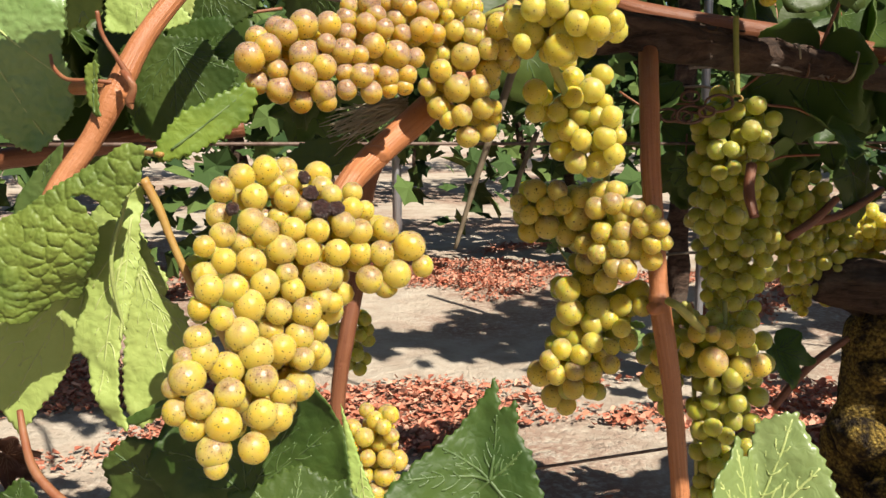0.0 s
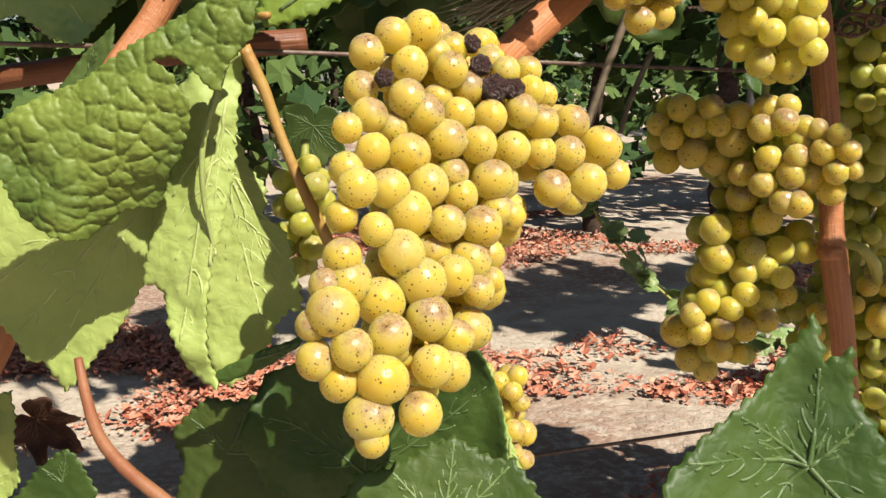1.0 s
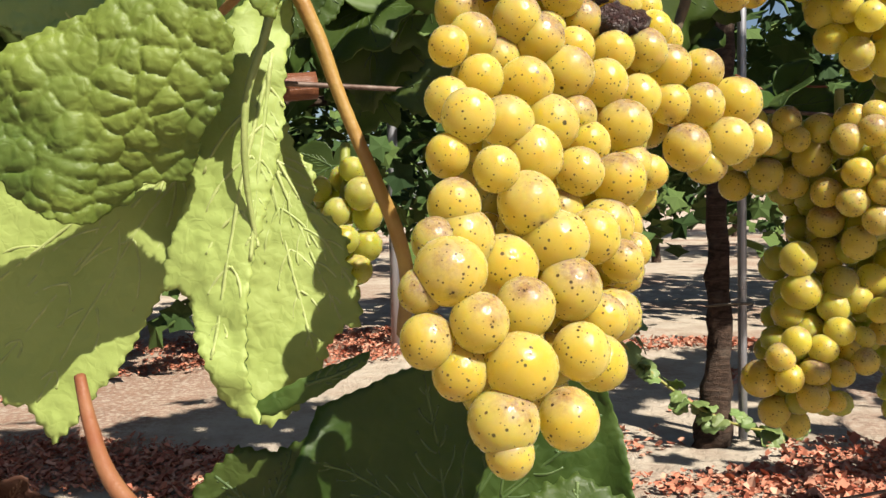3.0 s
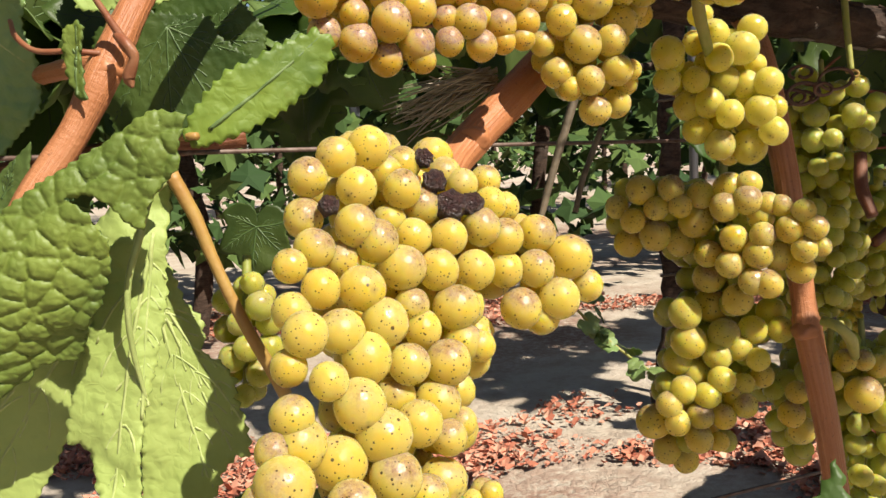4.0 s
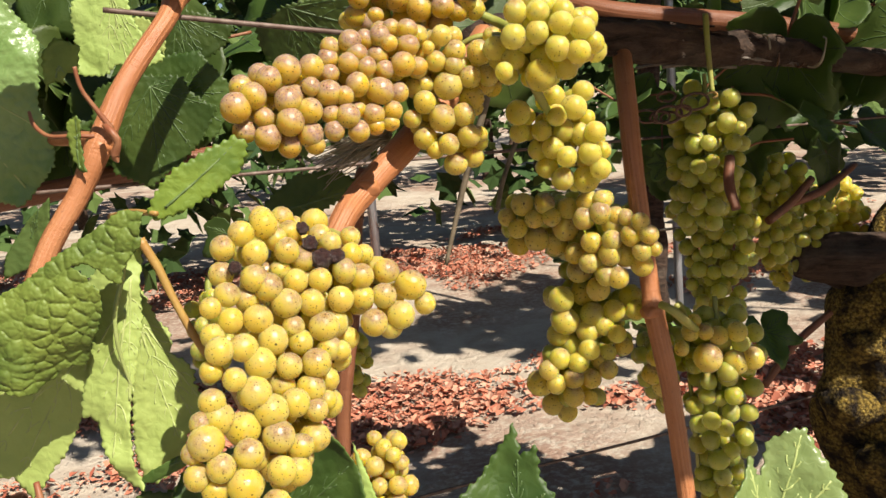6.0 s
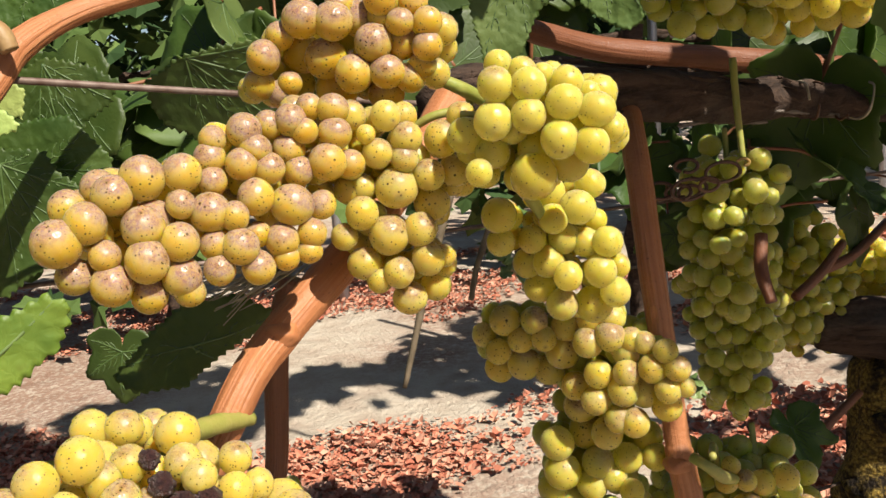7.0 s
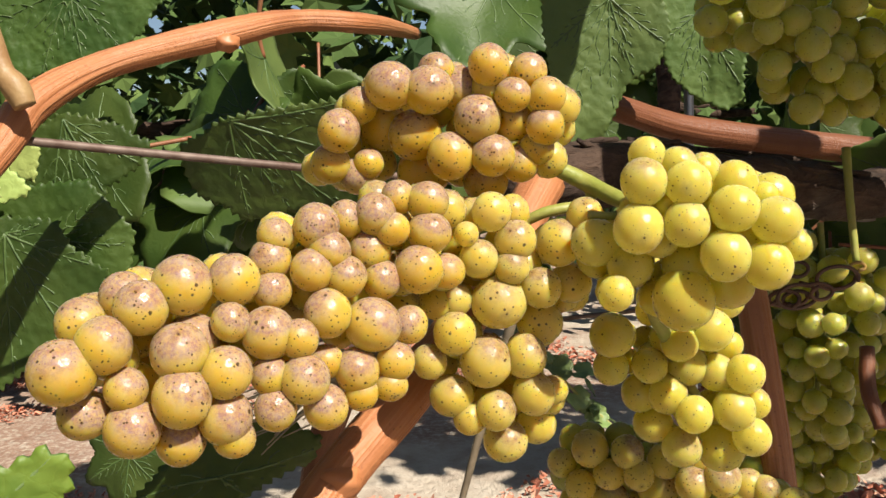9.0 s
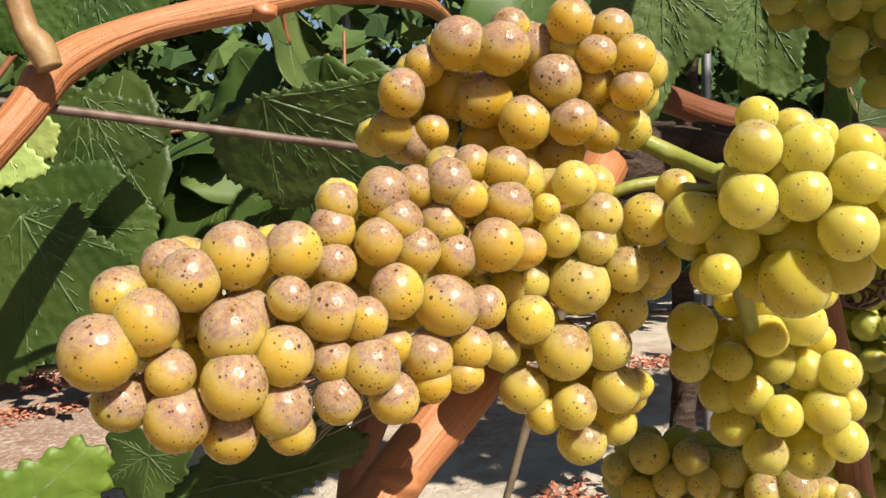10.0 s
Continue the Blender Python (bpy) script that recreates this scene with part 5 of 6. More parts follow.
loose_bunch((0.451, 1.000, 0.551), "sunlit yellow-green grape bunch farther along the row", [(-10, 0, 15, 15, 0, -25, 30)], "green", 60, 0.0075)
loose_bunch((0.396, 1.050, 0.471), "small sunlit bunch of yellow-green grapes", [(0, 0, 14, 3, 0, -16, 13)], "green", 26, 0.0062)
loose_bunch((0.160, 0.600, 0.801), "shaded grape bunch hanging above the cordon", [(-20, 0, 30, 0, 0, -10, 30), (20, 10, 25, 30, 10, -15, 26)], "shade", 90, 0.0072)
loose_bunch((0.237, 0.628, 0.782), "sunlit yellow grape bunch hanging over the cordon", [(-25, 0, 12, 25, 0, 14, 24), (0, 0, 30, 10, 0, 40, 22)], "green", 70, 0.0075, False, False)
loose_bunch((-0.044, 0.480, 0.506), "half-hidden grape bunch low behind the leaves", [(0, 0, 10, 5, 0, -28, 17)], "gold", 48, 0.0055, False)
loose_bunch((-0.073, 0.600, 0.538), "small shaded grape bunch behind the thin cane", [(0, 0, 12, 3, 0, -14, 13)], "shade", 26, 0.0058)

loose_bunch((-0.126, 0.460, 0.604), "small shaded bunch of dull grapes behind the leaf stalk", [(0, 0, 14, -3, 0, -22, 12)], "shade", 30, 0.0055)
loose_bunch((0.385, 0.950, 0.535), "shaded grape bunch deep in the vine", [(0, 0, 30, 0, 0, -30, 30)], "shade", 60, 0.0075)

cane("grape_vine", with_r([(0.375, 0.94, 0.515), (0.41, 0.94, 0.508), (0.47, 0.945, 0.50), (0.54, 0.96, 0.50), (0.66, 1.02, 0.53), (0.90, 1.12, 0.60)], [0.016, 0.027, 0.034, 0.036, 0.036, 0.036]), OLD_WOOD, "thick black old arm of the neighbouring vine", "grapevine", sides=24, rough=0.6, seed=5.0)
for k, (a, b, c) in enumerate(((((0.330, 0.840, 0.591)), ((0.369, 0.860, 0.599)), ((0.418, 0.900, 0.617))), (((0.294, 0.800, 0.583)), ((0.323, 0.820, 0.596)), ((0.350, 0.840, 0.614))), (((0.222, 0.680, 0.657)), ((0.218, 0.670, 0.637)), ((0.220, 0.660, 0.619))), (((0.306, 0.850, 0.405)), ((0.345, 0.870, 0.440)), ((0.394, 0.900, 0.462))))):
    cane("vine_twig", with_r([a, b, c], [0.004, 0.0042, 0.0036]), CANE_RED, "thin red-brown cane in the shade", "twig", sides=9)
make_leaf((0.289, 0.800, 0.478), (0.299, 0.780, 0.446), (0.2, -1, 0.3), "small green leaf hanging in a sun fleck", lobes=0.25, seed=2.3, ripple=0.3, fold_l=0.6, fold_r=0.6, around=96, rings=9)
make_leaf((0.308, 0.720, 0.672), (0.306, 0.700, 0.659), (0.1, -1, 0.5), "green vine leaf beside the cordon", lobes=0.2, seed=5.1, ripple=0.3, fold_r=0.4, around=120, rings=9)
make_leaf((0.189, 0.750, 0.649), (0.178, 0.750, 0.634), (0.2, -1, 0.4), "bluish green leaf behind the upright cane", skin=LEAF_UNDER, lobes=0.2, seed=3.9, ripple=0.25, around=110, rings=9)
make_leaf((-0.153, 0.620, 0.634), (-0.157, 0.620, 0.604), (-0.1, -1, 0.2), "dark shaded leaf behind the bunch", lobes=0.15, seed=6.2, ripple=0.2, around=110, rings=9)
make_leaf((-0.272, 0.660, 0.759), (-0.263, 0.660, 0.717), (-0.1, -1, 0.2), "dark shaded leaf behind the cane", lobes=0.15, seed=7.2, ripple=0.2, around=110, rings=9)

# ---- leaves round the bunches ----
UP, CAM = Vector((0, 0, 0.06)), Vector((0, -1, 0))


def shaped_leaf(centre, outline, label, start=(0, 0), angles=(0, 1.2, -1.2, 2.4, -2.4), teeth=0.06, count=40, facing=CAM, tooth=0.0042, **more):
    """A leaf whose outline is drawn in millimetres round its centre, seen face on."""
    rad_mm = poly_outline(outline, (0, 0), 0.0, count)
    ring = toothed([(x / 1000, y / 1000) for x, y in outline], 0.0008, tooth, 0.022 * teeth, centre[0] * 9)
    c = Vector(centre)
    more = {"blister": 0.0006, "cell": 0.0055, **more}
    return make_leaf(c, c + UP, facing, label, radius=lambda th: rad_mm(th) / 1000, start=(start[0] / 1000, start[1] / 1000), angles=list(angles), ring=ring, **more)


def add_blade(leaf, centre, outline, skin, under, vein, start, angles, teeth=0.03, width=0.0008, size=0.05, seed=0.0, label="", step=0.0014, tooth=0.004, **shape):
    """A further lobe or fold of a leaf, as a blade of its own."""
    rad_mm = poly_outline(outline, (0, 0), 0.0, 40)
    ring = toothed([(x / 1000, y / 1000) for x, y in outline], 0.0007, tooth, 0.022 * teeth, seed)
    rad = lambda th: rad_mm(th) / 1000
    form = lambda x, y: bend(x, y, size, seed=seed, **shape)
    m = leaf.matrix_world.inverted() @ frame_of(centre, Vector(centre) + UP, CAM)
    v, f, s = sheet_data(ring, form, step)
    blade = child("blade", mesh_of("blade", v, f, [skin, under], slots=s), leaf, m, label)
    if not angles:
        return
    v, f = vein_data(rad, form, (start[0] / 1000, start[1] / 1000), angles, width, 5, ring=ring)
    child("vein_net", mesh_of("vein_net", v, f, [vein]), blade)


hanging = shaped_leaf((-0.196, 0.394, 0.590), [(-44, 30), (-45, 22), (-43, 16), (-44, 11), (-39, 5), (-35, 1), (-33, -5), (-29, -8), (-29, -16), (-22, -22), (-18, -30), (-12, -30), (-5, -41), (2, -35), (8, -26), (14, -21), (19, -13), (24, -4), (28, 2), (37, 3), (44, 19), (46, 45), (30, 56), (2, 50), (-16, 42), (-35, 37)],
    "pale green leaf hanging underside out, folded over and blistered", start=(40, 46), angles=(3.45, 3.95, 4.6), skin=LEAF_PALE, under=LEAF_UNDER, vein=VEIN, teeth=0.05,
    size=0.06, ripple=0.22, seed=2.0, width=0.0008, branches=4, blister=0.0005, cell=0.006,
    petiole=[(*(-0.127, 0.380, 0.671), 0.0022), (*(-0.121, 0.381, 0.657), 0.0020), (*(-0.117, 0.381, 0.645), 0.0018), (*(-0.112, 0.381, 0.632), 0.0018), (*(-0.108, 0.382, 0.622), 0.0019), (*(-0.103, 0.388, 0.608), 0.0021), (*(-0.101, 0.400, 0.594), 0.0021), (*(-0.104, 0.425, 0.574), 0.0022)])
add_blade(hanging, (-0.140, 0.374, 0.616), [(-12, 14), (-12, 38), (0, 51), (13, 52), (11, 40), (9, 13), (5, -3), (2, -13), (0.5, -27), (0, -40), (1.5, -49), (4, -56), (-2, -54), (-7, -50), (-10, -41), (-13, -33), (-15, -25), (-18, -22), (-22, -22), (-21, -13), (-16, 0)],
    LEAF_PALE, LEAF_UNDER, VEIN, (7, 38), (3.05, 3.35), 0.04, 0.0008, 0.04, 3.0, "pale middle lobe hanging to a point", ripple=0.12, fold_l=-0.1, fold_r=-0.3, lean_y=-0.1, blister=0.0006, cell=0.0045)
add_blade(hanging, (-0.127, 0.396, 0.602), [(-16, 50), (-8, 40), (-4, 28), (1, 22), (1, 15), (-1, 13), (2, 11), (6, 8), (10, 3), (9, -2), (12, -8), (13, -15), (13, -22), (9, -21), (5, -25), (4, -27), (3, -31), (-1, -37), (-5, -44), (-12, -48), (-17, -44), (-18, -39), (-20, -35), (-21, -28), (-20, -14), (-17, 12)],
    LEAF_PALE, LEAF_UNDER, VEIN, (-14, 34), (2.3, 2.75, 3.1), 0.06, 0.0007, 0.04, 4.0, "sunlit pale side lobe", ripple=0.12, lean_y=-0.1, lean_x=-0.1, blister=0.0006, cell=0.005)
add_blade(hanging, (-0.146, 0.352, 0.660), [(-56.1, -17.9), (-69.1, -24.9), (-78.1, -29.9), (-79, -32.9), (-66, -31), (-59, -30), (-48, -29), (-47, -35), (-43.9, -42.2), (-36.6, -46.8), (-27, -49.8), (-17.7, -47.3), (-14, -41.7), (-4.5, -41.7), (-0.9, -36), (0.7, -29.2), (5.5, -23.9), (6.3, -19.6), (9.2, -13.3), (10, -5.1), (7, -2), (6, 2), (2, 5), (-0, 6), (6, 7), (10, 5), (13, 2), (16, -2.1), (19.1, -3.1), (21, 3), (22, 5), (25, 8), (29, 12), (30, 13), (30, 17), (33, 26), (24.9, 27.1), (9.9, 19.1), (-6.1, 10.1), (-20.1, 1.1), (-36.1, -5.9)],
    LEAF_OLIVE, LEAF_UNDER, VEIN_MID, (18, 14), (), 0.03, 0.0006, 0.05, 5.0, "blistered olive-green fold", 0.00065, 0.0035, droop=1.1, along=0.52, lean_y=0.05, ripple=0.1, blister=0.0012, cell=0.0068)
inv = hanging.matrix_world.inverted()
rib = [(-0.127, 0.372, 0.669, 0.0017), (-0.130, 0.369, 0.665, 0.0013), (-0.1326, 0.367, 0.655, 0.0011), (-0.1365, 0.366, 0.643, 0.0010), (-0.138, 0.367, 0.632, 0.0009), (-0.1385, 0.370, 0.621, 0.0008), (-0.1375, 0.374, 0.606, 0.0006)]
child("midrib", tube("midrib", [(*(inv @ Vector(p[:3])), p[3]) for p in rib], VEIN, 9, 6, 0.1), hanging, None, "pale green midrib running on from the stalk")
shaped_leaf((-0.179, 0.452, 0.712), [(-4.5, 11.1), (1.9, 14.1), (5.1, 11.2), (2.2, 1.2), (2.6, -11.1), (3.9, -14.8), (-0.6, -14.3), (-3.6, -6.7), (-4.7, 3.5)], "narrow folded young leaf at the joint", skin=LEAF_OLIVE, vein=VEIN_MID, size=0.02, angles=(0.1, 3.2), branches=2, teeth=0.04, count=24, seed=1.1, fold_r=0.5, rings=10, around=90)
shaped_leaf((-0.190, 0.470, 0.752), [(-9.8, -17.3), (-7.3, -9.5), (-3.1, -6.1), (-0.1, -9.4), (2.0, -4.3), (9.4, -2.1), (12.1, 9.2), (0.2, 15.0), (-8.3, 7.7)], "small green leaf at the tip of a red stalk", skin=LEAF_OLIVE, vein=VEIN_MID, size=0.02, angles=(3.6, 2.6), branches=2, teeth=0.05, count=20, seed=8.2, rings=10, around=90)
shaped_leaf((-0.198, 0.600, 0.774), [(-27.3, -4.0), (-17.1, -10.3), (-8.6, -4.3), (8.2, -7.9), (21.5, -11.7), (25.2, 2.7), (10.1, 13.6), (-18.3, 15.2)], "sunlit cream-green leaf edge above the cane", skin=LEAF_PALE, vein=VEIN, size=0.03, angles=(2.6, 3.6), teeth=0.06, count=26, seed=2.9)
make_leaf(Vector((-0.263, 0.510, 0.691)) + SUN_FROM * 0.155, Vector((-0.263, 0.510, 0.691)) + SUN_FROM * 0.155 + Vector((0.045, 0.01, 0.0)), SUN_FROM, "green vine leaf standing over the arching cane", lobes=0.1, seed=4.4, ripple=0.15, around=110, rings=9)
shaped_leaf((-0.100, 0.392, 0.695), [(-24.5, -15.0), (-20.9, -5.3), (-12.6, 3.1), (-4.5, 8.1), (5.9, 12.6), (15.0, 16.3), (20.4, 14.3), (19.5, 7.7), (15.3, 0.5), (4.6, -7.2), (-10.0, -15.1), (-20.6, -17.7)],
    "pointed yellow-green leaf with a toothed bright edge", start=(-17, -12), angles=(0.85,), branches=0, skin=LEAF_LIME, under=LEAF_UNDER, vein=VEIN_MID, teeth=0.07, count=30,
    size=0.035, lean_x=-0.2, fold_r=-0.1, ripple=0.12, blister=0.0006, seed=3.0, cell=0.004, around=200, rings=30, petiole=[(*(-0.120, 0.385, 0.681), 0.0012), (*(-0.137, 0.400, 0.681), 0.0014), (*(-0.159, 0.430, 0.676), 0.0015)])
shaped_leaf((0.019, 0.287, 0.578), [(-35.7, -12.0), (-31.1, 0.1), (-22.5, 6.4), (-7.3, 15.7), (3.0, 27.6), (6.2, 31.7), (7.2, 21.6), (10.3, 23.5), (13.3, 26.3), (13.5, 15.6), (19.0, 7.2), (20.5, 0.7), (22.7, -6.8), (27.6, -17.5), (20.5, -25.6), (-6.0, -29.5), (-29.0, -27.2), (-36.9, -20.3)],
    "dark green leaf pushing up in front of the soil", start=(4, -1), angles=(0.3, -0.9, -1.5, 1.0, 2.2, -2.5), skin=LEAF_TOP, vein=VEIN_DARK, teeth=0.06, size=0.04, lean_y=-0.3, fold_l=0.35, fold_r=0.25, ripple=0.15, seed=1.0)
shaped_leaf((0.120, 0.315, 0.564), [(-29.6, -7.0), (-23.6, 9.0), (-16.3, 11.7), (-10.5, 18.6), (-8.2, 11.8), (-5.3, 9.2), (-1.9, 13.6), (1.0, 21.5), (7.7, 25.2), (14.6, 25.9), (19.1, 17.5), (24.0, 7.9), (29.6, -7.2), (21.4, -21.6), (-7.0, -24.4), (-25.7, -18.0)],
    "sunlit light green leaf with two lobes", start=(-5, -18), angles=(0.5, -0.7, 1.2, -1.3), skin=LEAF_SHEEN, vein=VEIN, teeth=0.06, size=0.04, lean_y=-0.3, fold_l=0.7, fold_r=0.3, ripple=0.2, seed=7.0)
shaped_leaf((-0.080, 0.388, 0.545), [(22.9, 35.5), (30.7, 24.0), (37.3, 7.0), (39.2, -9.0), (39.3, -21.6), (27.7, -31.3), (0.5, -38.1), (-26.5, -36.3), (-44.9, -26.1), (-51.8, -3.3), (-44.4, 16.1), (-22.4, 25.2), (4.5, 32.8)],
    "green leaf behind the tip of the golden bunch", start=(-10, -22), angles=(0.6, 1.2, -0.6, -1.5, 2.6), skin=LEAF_TOP, vein=VEIN_DARK, size=0.05, ripple=0.2, cup=0.15, seed=4.0, teeth=0.02)
shaped_leaf((-0.039, 0.405, 0.529), [(-9.0, 32.3), (-4.2, 17.4), (0.6, 0.6), (8.1, -20.0), (4.3, -30.8), (-3.7, -23.4), (-6.7, 4.5)], "narrow lime-green leaf edge in the sun", skin=LEAF_PALE, vein=VEIN, size=0.03, angles=(0.2, 3.0), teeth=0.02, seed=6.0)
shaped_leaf((-0.062, 0.355, 0.530), [(-33.4, -2.2), (-26.6, 7.6), (-16.6, 9.3), (-8.6, 13.5), (-0.3, 17.5), (4.6, 18.9), (12.8, 14.0), (22.9, 12.5), (29.4, 6.1), (33.3, -4.3), (23.7, -15.9), (-13.3, -18.2), (-31.6, -12.7)],
    "toothed green leaf below the golden bunch", start=(0, -8), angles=(0.2, 1.1, -1.1), skin=LEAF_TOP, vein=VEIN_MID, size=0.04, lean_y=-0.4, teeth=0.07, count=34, ripple=0.15, seed=8.0)
shaped_leaf((-0.144, 0.400, 0.524), [(-20.8, 8.5), (-6.6, 22.0), (4.4, 19.7), (18.9, 27.2), (25.9, 8.3), (23.7, -22.5), (0.3, -31.2), (-21.7, -20.5), (-16.9, -5.6)],
    "shaded green leaf low beside the bunch", angles=(0.4, -0.8, 1.5), skin=LEAF_TOP, size=0.04, ripple=0.15, seed=9.0)
shaped_leaf((-0.126, 0.375, 0.569), [(-18.4, -7.7), (-7.9, -1.7), (5.5, 4.4), (16.7, 8.4), (15.9, 5.0), (5.0, -2.0), (-8.5, -7.9)], "slim green leaf edge beside the bunch", angles=(1.2,), skin=LEAF_TOP, size=0.02, seed=1.5, teeth=0.02)
shaped_leaf((-0.079, 0.500, 0.666), [(-33.5, -10.7), (-21.9, -17.5), (-4.6, -17.2), (3.1, -11.0), (18.2, -0.5), (30.0, 3.2), (34.5, 12.1), (23.0, 20.1), (0.1, 17.6), (-11.1, 10.4), (-21.5, 0.8)], "dark shaded leaf under the blushed bunch", skin=LEAF_TOP, vein=VEIN_DARK, size=0.04, angles=(1.3, 2.2, -1.8), branches=3, teeth=0.07, ripple=0.2, seed=5.7)
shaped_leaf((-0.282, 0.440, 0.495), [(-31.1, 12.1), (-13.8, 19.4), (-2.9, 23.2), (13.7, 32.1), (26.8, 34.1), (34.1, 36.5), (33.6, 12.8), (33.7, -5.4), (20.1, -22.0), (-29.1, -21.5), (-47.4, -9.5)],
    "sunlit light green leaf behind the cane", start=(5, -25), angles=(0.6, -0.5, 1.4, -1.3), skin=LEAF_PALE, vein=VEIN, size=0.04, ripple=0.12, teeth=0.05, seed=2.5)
shaped_leaf((-0.214, 0.410, 0.505), [(-6.6, 7.8), (1.5, 13.8), (5.2, 12.8), (10.1, 5.4), (14.4, -4.8), (-5.0, -18.6), (-20.3, -7.5)], "small green leaf tip over the soil", skin=LEAF_TOP, size=0.02, angles=(0.2, -0.9), teeth=0.06, count=24, seed=3.5)
shaped_leaf((-0.225, 0.480, 0.662), [(17.0, 22.0), (14.3, 8.9), (9.4, -4.2), (-3.4, -16.5), (-19.3, -22.4), (-15.8, -9.0), (-0.6, 9.6)], "narrow green leaf behind the arching cane", skin=LEAF_UNDER, size=0.03, angles=(0.5,), seed=4.5, teeth=0.02, fold_r=0.3)
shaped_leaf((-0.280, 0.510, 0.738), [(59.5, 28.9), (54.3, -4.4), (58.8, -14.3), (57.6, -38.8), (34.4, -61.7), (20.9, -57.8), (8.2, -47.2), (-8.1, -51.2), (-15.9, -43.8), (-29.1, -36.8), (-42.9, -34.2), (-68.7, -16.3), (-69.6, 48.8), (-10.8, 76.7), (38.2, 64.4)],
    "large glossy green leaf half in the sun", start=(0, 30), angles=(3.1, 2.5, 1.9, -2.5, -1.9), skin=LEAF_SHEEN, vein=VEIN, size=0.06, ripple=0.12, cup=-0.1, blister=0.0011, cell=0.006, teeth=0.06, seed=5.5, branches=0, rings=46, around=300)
shaped_leaf((-0.186, 0.585, 0.722), [(-35.5, 20.3), (-13.7, 28.8), (4.7, 26.9), (15.2, 26.5), (24.3, 23.8), (29.2, 13.0), (44.8, 3.0), (37.3, -8.6), (31.4, -18.4), (13.5, -34.1), (-6.5, -45.4), (-29.2, -34.8), (-40.2, -3.2)],
    "dark green leaf with a sunlit patch by its veins", start=(2, 20), angles=(1.4, 2.3, 3.1, -2.3, 0.6), skin=LEAF_TOP, vein=VEIN_DARK, size=0.06, ripple=0.15, teeth=0.09, seed=6.5, count=40)
shaped_leaf((-0.075, 0.600, 0.767), [(-38.0, -7.0), (-33.6, -14.4), (-24.1, -17.5), (-16.1, -24.9), (-3.8, -24.1), (8.5, -21.2), (27.9, -23.4), (52.5, -16.5), (58.4, 7.4), (39.9, 24.8), (11.0, 23.5), (-18.2, 18.7), (-38.1, 8.2)],
    "broad green leaf behind the trellis wire", start=(-15, 18), angles=(1.6, 2.2, 2.9, -2.6, 0.9), skin=LEAF_TOP, vein=VEIN_DARK, size=0.06, lean_y=0.5, ripple=0.12, teeth=0.09, seed=7.5, count=40)
shaped_leaf((-0.166, 0.620, 0.765), [(-29.5, 11.3), (-18.4, 22.9), (-5.3, 28.0), (17.1, 23.4), (33.0, 12.7), (26.1, 1.5), (12.8, -5.6), (11.3, -18.8), (0.1, -30.8), (-5.1, -31.1), (-22.3, -22.2), (-28.8, -9.1)],
    "green leaf behind the trellis wire", start=(-5, 25), angles=(2.2, 3.1, -2.6, 1.4), skin=LEAF_TOP, vein=VEIN_DARK, size=0.05, ripple=0.15, teeth=0.09, seed=8.5, count=40)
shaped_leaf((-0.188, 0.680, 0.840), [(-53.9, 10.5), (-23.4, 29.0), (37.1, 32.4), (47.1, 12.4), (34.9, -4.1), (18.8, -17.8), (-10.7, -23.8), (-34.1, -25.8), (-62.0, -14.8)],
    "puckered green leaf in the sun above the cane", start=(0, 20), angles=(2.0, 2.9, -2.5, -1.7, 1.2), skin=LEAF_TOP, vein=VEIN_DARK, size=0.06, ripple=0.12, blister=0.0008, cell=0.005, rings=30, seed=9.5, teeth=0.08)
shaped_leaf((0.083, 0.660, 0.816), [(-32.4, 41.8), (-4.5, 54.2), (22.8, 39.8), (29.7, 7.1), (23.6, -9.1), (8.1, -16.8), (-1.8, -38.6), (-12.3, -53.6), (-23.4, -46.7), (-29.7, -15.4), (-33.6, 14.9)],
    "green leaf with bright sun patches beside the cordon", start=(0, 25), angles=(2.4, 3.1, -2.6, 1.5, -1.5), skin=LEAF_UNDER, vein=VEIN_DARK, size=0.06, ripple=0.18, fold_r=0.3, seed=1.2)
shaped_leaf((0.134, 0.680, 0.819), [(-23.1, 18.0), (-11.3, 37.3), (20.6, 41.8), (26.9, 7.6), (21.0, -12.3), (20.7, -30.2), (11.5, -33.9), (-1.7, -27.6), (-14.8, -16.7), (-21.9, 0.8)],
    "green leaf with a sunlit half above the cordon", start=(0, 18), angles=(2.4, 3.1, -2.6, 1.5, -1.5), skin=LEAF_UNDER, vein=VEIN_DARK, size=0.05, ripple=0.15, fold_r=0.4, seed=2.2)
shaped_leaf((-0.197, 0.585, 0.779), [(-8.0, 45.1), (2.7, 46.8), (3.9, 29.8), (7.0, 12.4), (8.6, 4.9), (15.9, -9.2), (22.4, -14.6), (24.9, -19.7), (22.1, -22.1), (11.6, -25.2), (3.8, -26.1), (-5.9, -21.7), (-17.0, -28.6), (-32.1, -26.5), (-32.6, 9.9), (-20.8, 43.4)], "pale yellowing leaf hanging by the cane, with brown spots", skin=LEAF_PALE, vein=VEIN, size=0.04, start=(-4, 22), angles=(2.6, 3.1, 3.6), branches=4, teeth=0.07, ripple=0.12, seed=3.2)
shaped_leaf((-0.164, 0.600, 0.730), [(-29.1, 27.8), (-17.1, 30.9), (10.3, 33.1), (28.0, 9.9), (24.8, -8.8), (18.0, -21.7), (5.6, -30.7), (-18.4, -33.5), (-41.6, -24.7), (-47.2, 2.4)],
    "green leaf in half shade behind the cane", start=(-10, 8), angles=(1.4, 2.2, 3.0, 0.6), skin=LEAF_TOP, vein=VEIN_DARK, size=0.05, ripple=0.15, teeth=0.06, seed=4.2)
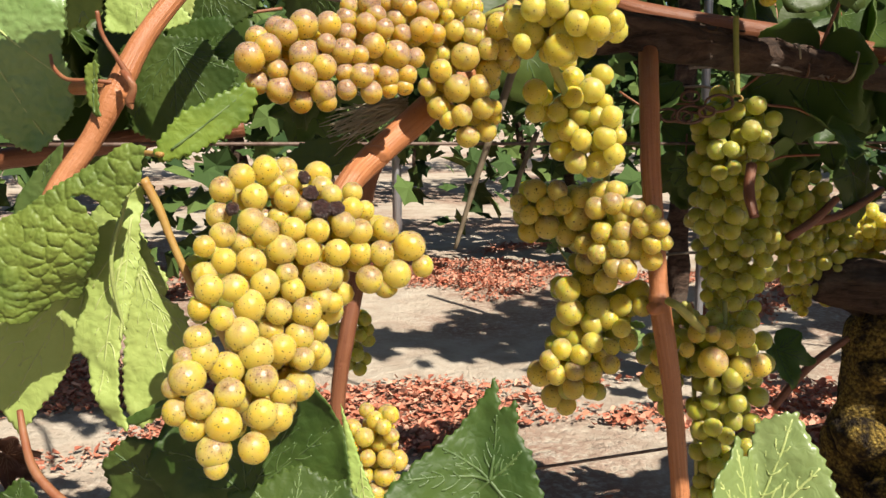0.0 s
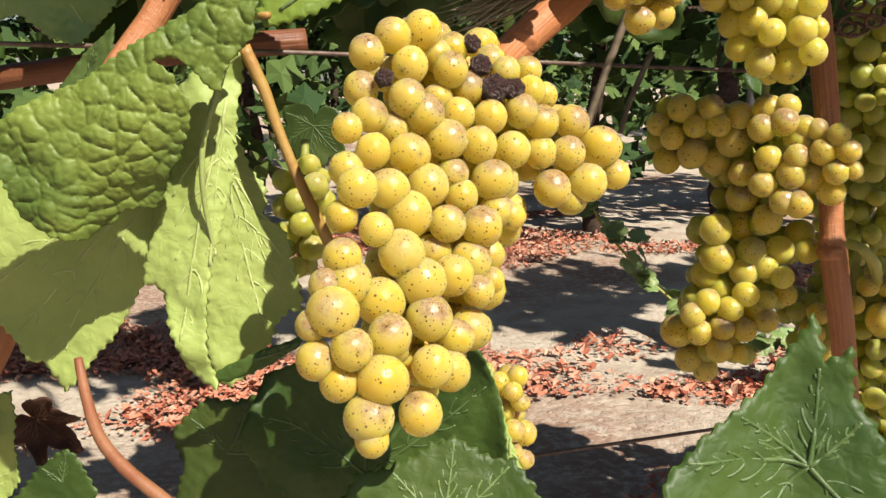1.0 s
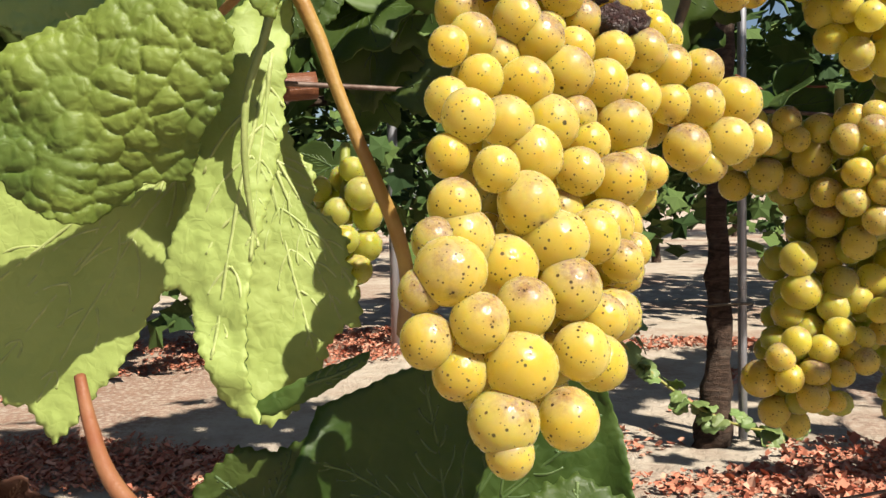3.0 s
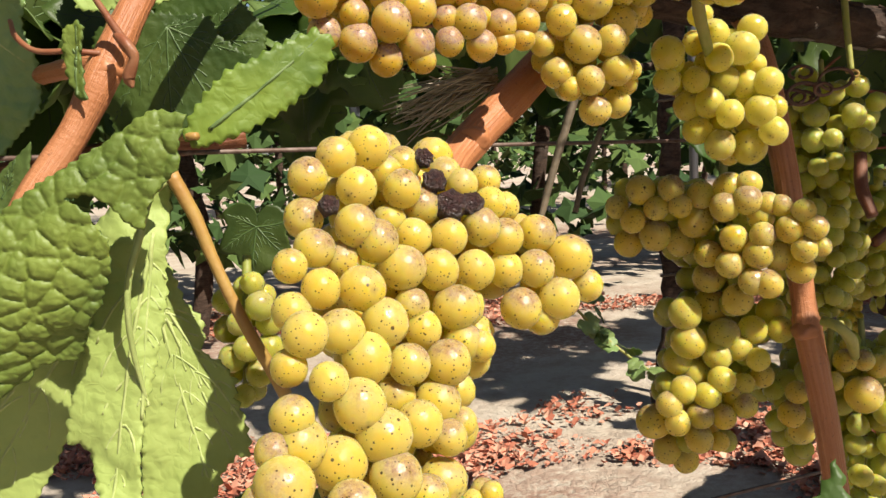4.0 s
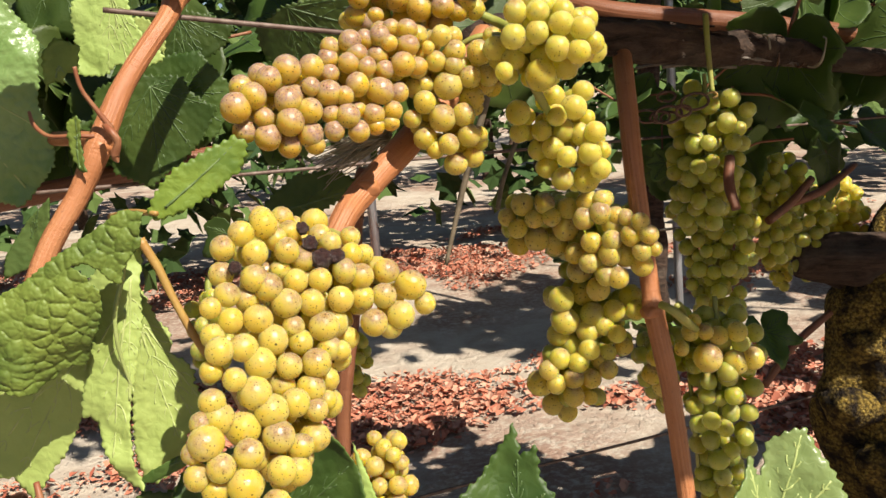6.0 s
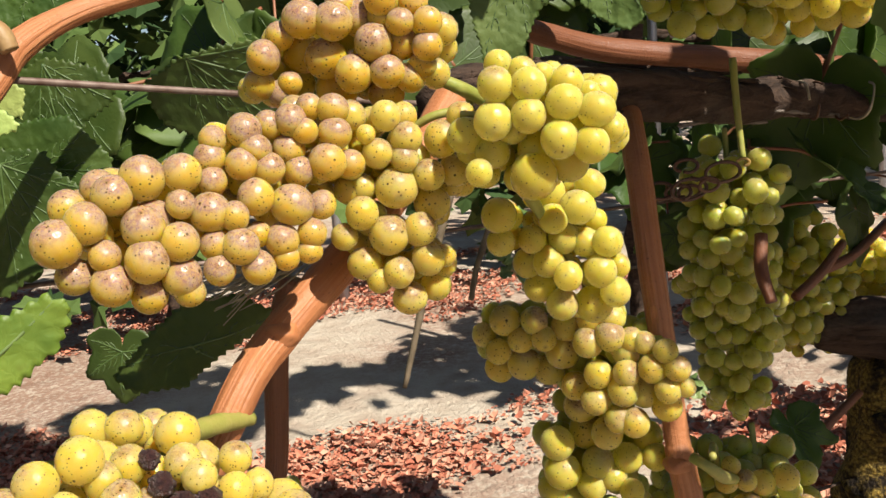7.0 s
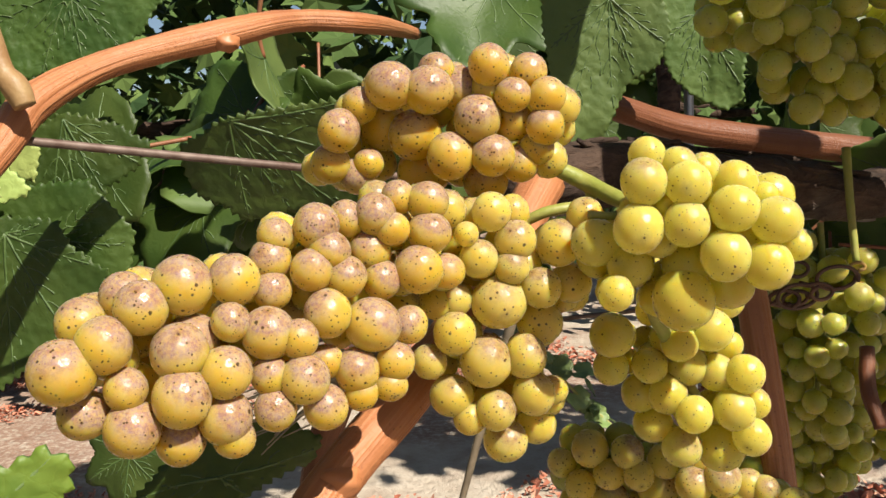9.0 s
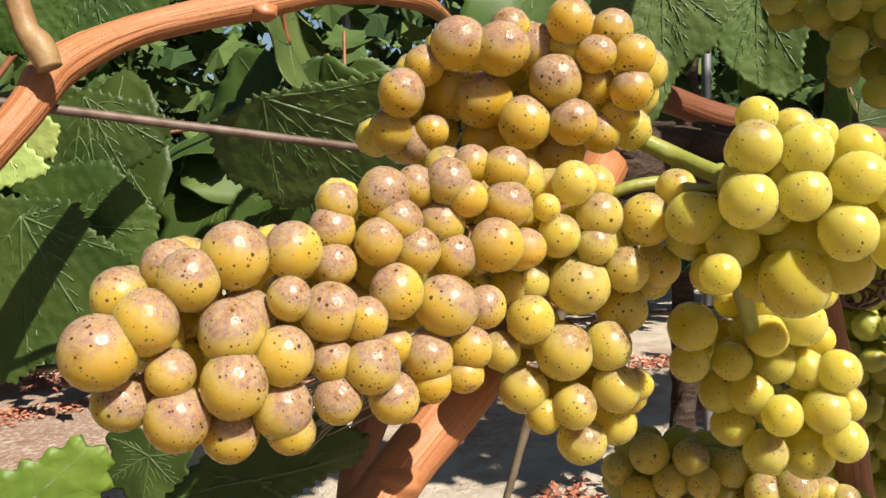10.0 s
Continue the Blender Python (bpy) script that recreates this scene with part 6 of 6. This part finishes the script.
for outline_at, lab, sd in (((-0.468, 0.750, 0.544), "curled dry brown leaf hanging on the vine", 1.0), ((-0.358, 0.560, 0.482), "crumpled dry brown leaf among the stems", 2.0), ((-0.273, 0.500, 0.493), "small dark dry leaf", 3.0)):
    s = 0.05 if sd < 3 else 0.025
    make_leaf(outline_at, Vector(outline_at) + Vector((0.3 * sd - 0.5, 0.2, -0.4)).normalized() * s, (0.3, -1, 0.4), lab, skin=LEAF_DRY, under=LEAF_DRY, vein=VEIN_DRY, lobes=0.3, seed=sd, ripple=0.9, cup=0.5, fold_l=0.7, fold_r=0.5, around=96, rings=9)

# ---- canopy leaves ----
KINDS = []
for i in range(6):
    ob = make_leaf((0, 0, -3 - i), (0, 0.055, -3 - i), (0, 0, 1), "mid-green vine leaf in the canopy behind the bunches", lobes=0.12 + 0.04 * (i % 3), seed=i * 1.7, ripple=0.25, cup=-0.25 + 0.08 * i, fold_l=0.15, fold_r=0.2, around=108, rings=7, branches=3,
                   petiole=[(0, 0, -3 - i, 0.0011), (0, -0.015, -3.004 - i, 0.0011), (0, -0.04, -3.02 - i, 0.0012)], petiole_mat=RED_STEM)
    KINDS.append(ob)


# sunny gaps in the canopy over these places
SUNNY = [(Vector((0.075, 0.55, 0.635)), 0.045), (Vector((0.127, 0.55, 0.60)), 0.03), (Vector((0.135, 0.545, 0.54)), 0.022), (Vector((0.10, 0.55, 0.60)), 0.03), (Vector((0.120, 0.315, 0.575)), 0.05), (Vector((0.158, 0.565, 0.548)), 0.02), (Vector((0.45, 0.90, 0.38)), 0.075), (Vector((0.44, 0.90, 0.30)), 0.03), (Vector((0.41, 0.92, 0.515)), 0.015), (Vector((0.09, 0.55, 0.535)), 0.02), (Vector((0.237, 0.620, 0.785)), 0.055), (Vector((0.275, 0.71, 0.738)), 0.022), (Vector((0.31, 0.72, 0.66)), 0.018), (Vector((0.451, 1.000, 0.551)), 0.05), (Vector((0.396, 1.050, 0.471)), 0.035), (Vector((0.264, 0.700, 0.744)), 0.03), (Vector((0.545, 1.500, 0.193)), 0.16), (Vector((0.341, 1.500, 0.133)), 0.12)]


def shady(p):
    """Whether a leaf at p leaves the sunny gaps open."""
    return all((p - c - SUN_FROM * (p - c).dot(SUN_FROM)).length > gap or (p - c).dot(SUN_FROM) < 0.02 for c, gap in SUNNY)


def scatter(count, box, seed, size=(0.8, 1.25), facing=0.6, keep=None):
    r = random.Random(seed)
    for _ in range(count):
        u, v, z = (r.uniform(*b) for b in box)
        p = ROW * u + AWAY * v + Vector((0, 0, z))
        if keep and not keep(p):
            continue
        n = Vector((r.gauss(0.15, facing), r.gauss(-0.9, facing), r.gauss(0.6, facing))).normalized()
        tip = p + Vector((r.gauss(0, 0.6), r.gauss(0, 0.3), r.gauss(-0.8, 0.5))).normalized()
        ob = copy_thing(r.choice(KINDS), frame_of(p, tip, n))
        s = r.uniform(*size)
        ob.scale = (s, s, s)


scatter(64, ((-0.35, 0.30), (0.66, 0.85), (0.70, 0.96)), 1, keep=lambda p: p.z < 0.84 or p.x > 0.02)
scatter(70, ((0.42, 0.78), (0.50, 0.80), (0.50, 0.92)), 2, (1.0, 1.5), keep=lambda p: (p.z > 0.74 or (p.x > 0.26 and p.z > 0.62)) and p.y > 0.74 and shady(p))
scatter(22, ((0.44, 0.76), (0.57, 0.74), (0.63, 0.72)), 4, (0.7, 1.1), keep=lambda p: p.y > 0.76)
scatter(70, ((-0.5, 0.5), (0.70, 0.84), (0.72, 0.93)), 3, (1.1, 1.6), keep=lambda p: p.z < 0.84 or p.x > 0.02)
for ob in KINDS:
    for part_ob in ob.children:
        bpy.data.objects.remove(part_ob)
    bpy.data.objects.remove(ob)


def canopy_top():
    """The upper shoots of the near row, which throw the band of shade on the soil."""
    r = random.Random(5)
    ob = thing("grape_vine", ROW * 0.6 + AWAY * 0.62 + Vector((0, 0, GROUND)), "tall leafy shoots at the top of the near vine", "grapevine")
    turn = Matrix.Rotation(math.atan2(ROW.y, ROW.x), 4, "Z")
    for k in range(12):
        x = -2.1 + 0.4 * k + r.uniform(-0.1, 0.1)
        pts = [(x + r.uniform(-0.1, 0.1), r.uniform(-0.08, 0.08), z, 0.005) for z in (0.95, 1.2, 1.45, 1.75)]
        child("shoot", tube("shoot", pts, CANE, 7, 4), ob, turn)
    child("crown", foliage_mesh("crown", r, 1300, (1.7, 0.07, 0.17), 0.062), ob, Matrix.Translation((0, 0, 1.58)) @ turn)["kind"] = "stuff"


canopy_top()


def low_shade(p):
    """Whether the shade of a leaf at p falls short of the open soil between the rows."""
    return p.y + (p.z - GROUND) * -SUN_FROM.y / SUN_FROM.z < 1.2


def shade_roof(place, count, spread, seed, label, keep=None):
    """Leaves of the canopy that hang over the bunches and cordon and dapple what is behind them."""
    r = random.Random(seed)
    ob = thing("canopy_foliage", place, label, "foliage", kind="stuff")
    verts, faces = [], []
    o = Vector(place)
    for _ in range(count):
        c = ROW * r.uniform(*spread[0]) + AWAY * r.uniform(*spread[1]) + Vector((0, 0, r.uniform(*spread[2])))
        if keep and not keep(o + c):
            continue
        s = 0.055 * r.uniform(0.7, 1.3)
        m = Euler((r.uniform(-0.9, 0.9), r.uniform(-0.9, 0.9), r.uniform(0, 6.3))).to_matrix()
        base = len(verts)
        verts.append(c + m @ Vector((0, 0, 0.1 * s)))
        for k in range(24):
            th = 2 * math.pi * k / 24
            l = s * vine_outline(th, 0.2, 0.06, 0.3)
            verts.append(c + m @ Vector((l * math.sin(th), l * math.cos(th), -0.2 * l * abs(math.sin(th)))))
        for k in range(24):
            faces.append((base, base + 1 + k, base + 1 + (k + 1) % 24))
    child("crown", mesh_of("crown", verts, faces, [FAR_LEAF], smooth=False), ob)["kind"] = "stuff"


for i, u in enumerate((-1.6, -2.85, -4.1, 2.4, 3.65, 4.9)):
    p = ROW * u + AWAY * 0.58
    far_vine((p.x, p.y, GROUND), 130 + i, "leafy grapevine of the same row on a dark trunk")

shade_roof((0.55, 0.52, 1.0), 620, ((-0.46, 0.40), (-0.22, 0.16), (-0.22, 0.10)), 15, "dense green vine foliage hanging over the cordon", lambda p: p.x > 0.25 + 0.6 * (p.z - 0.86) and shady(p) and low_shade(p))
shade_roof((-0.1, 0.53, 0.99), 28, ((-0.35, 0.35), (-0.09, 0.12), (-0.05, 0.07)), 16, "loose green vine foliage above the bunches", lambda p: p.x > -0.10 and low_shade(p))
shade_roof((0.2, 0.46, 0.855), 32, ((-0.02, 0.11), (-0.02, 0.04), (-0.02, 0.07)), 17, "tuft of green vine leaves over the upright cane", shady)
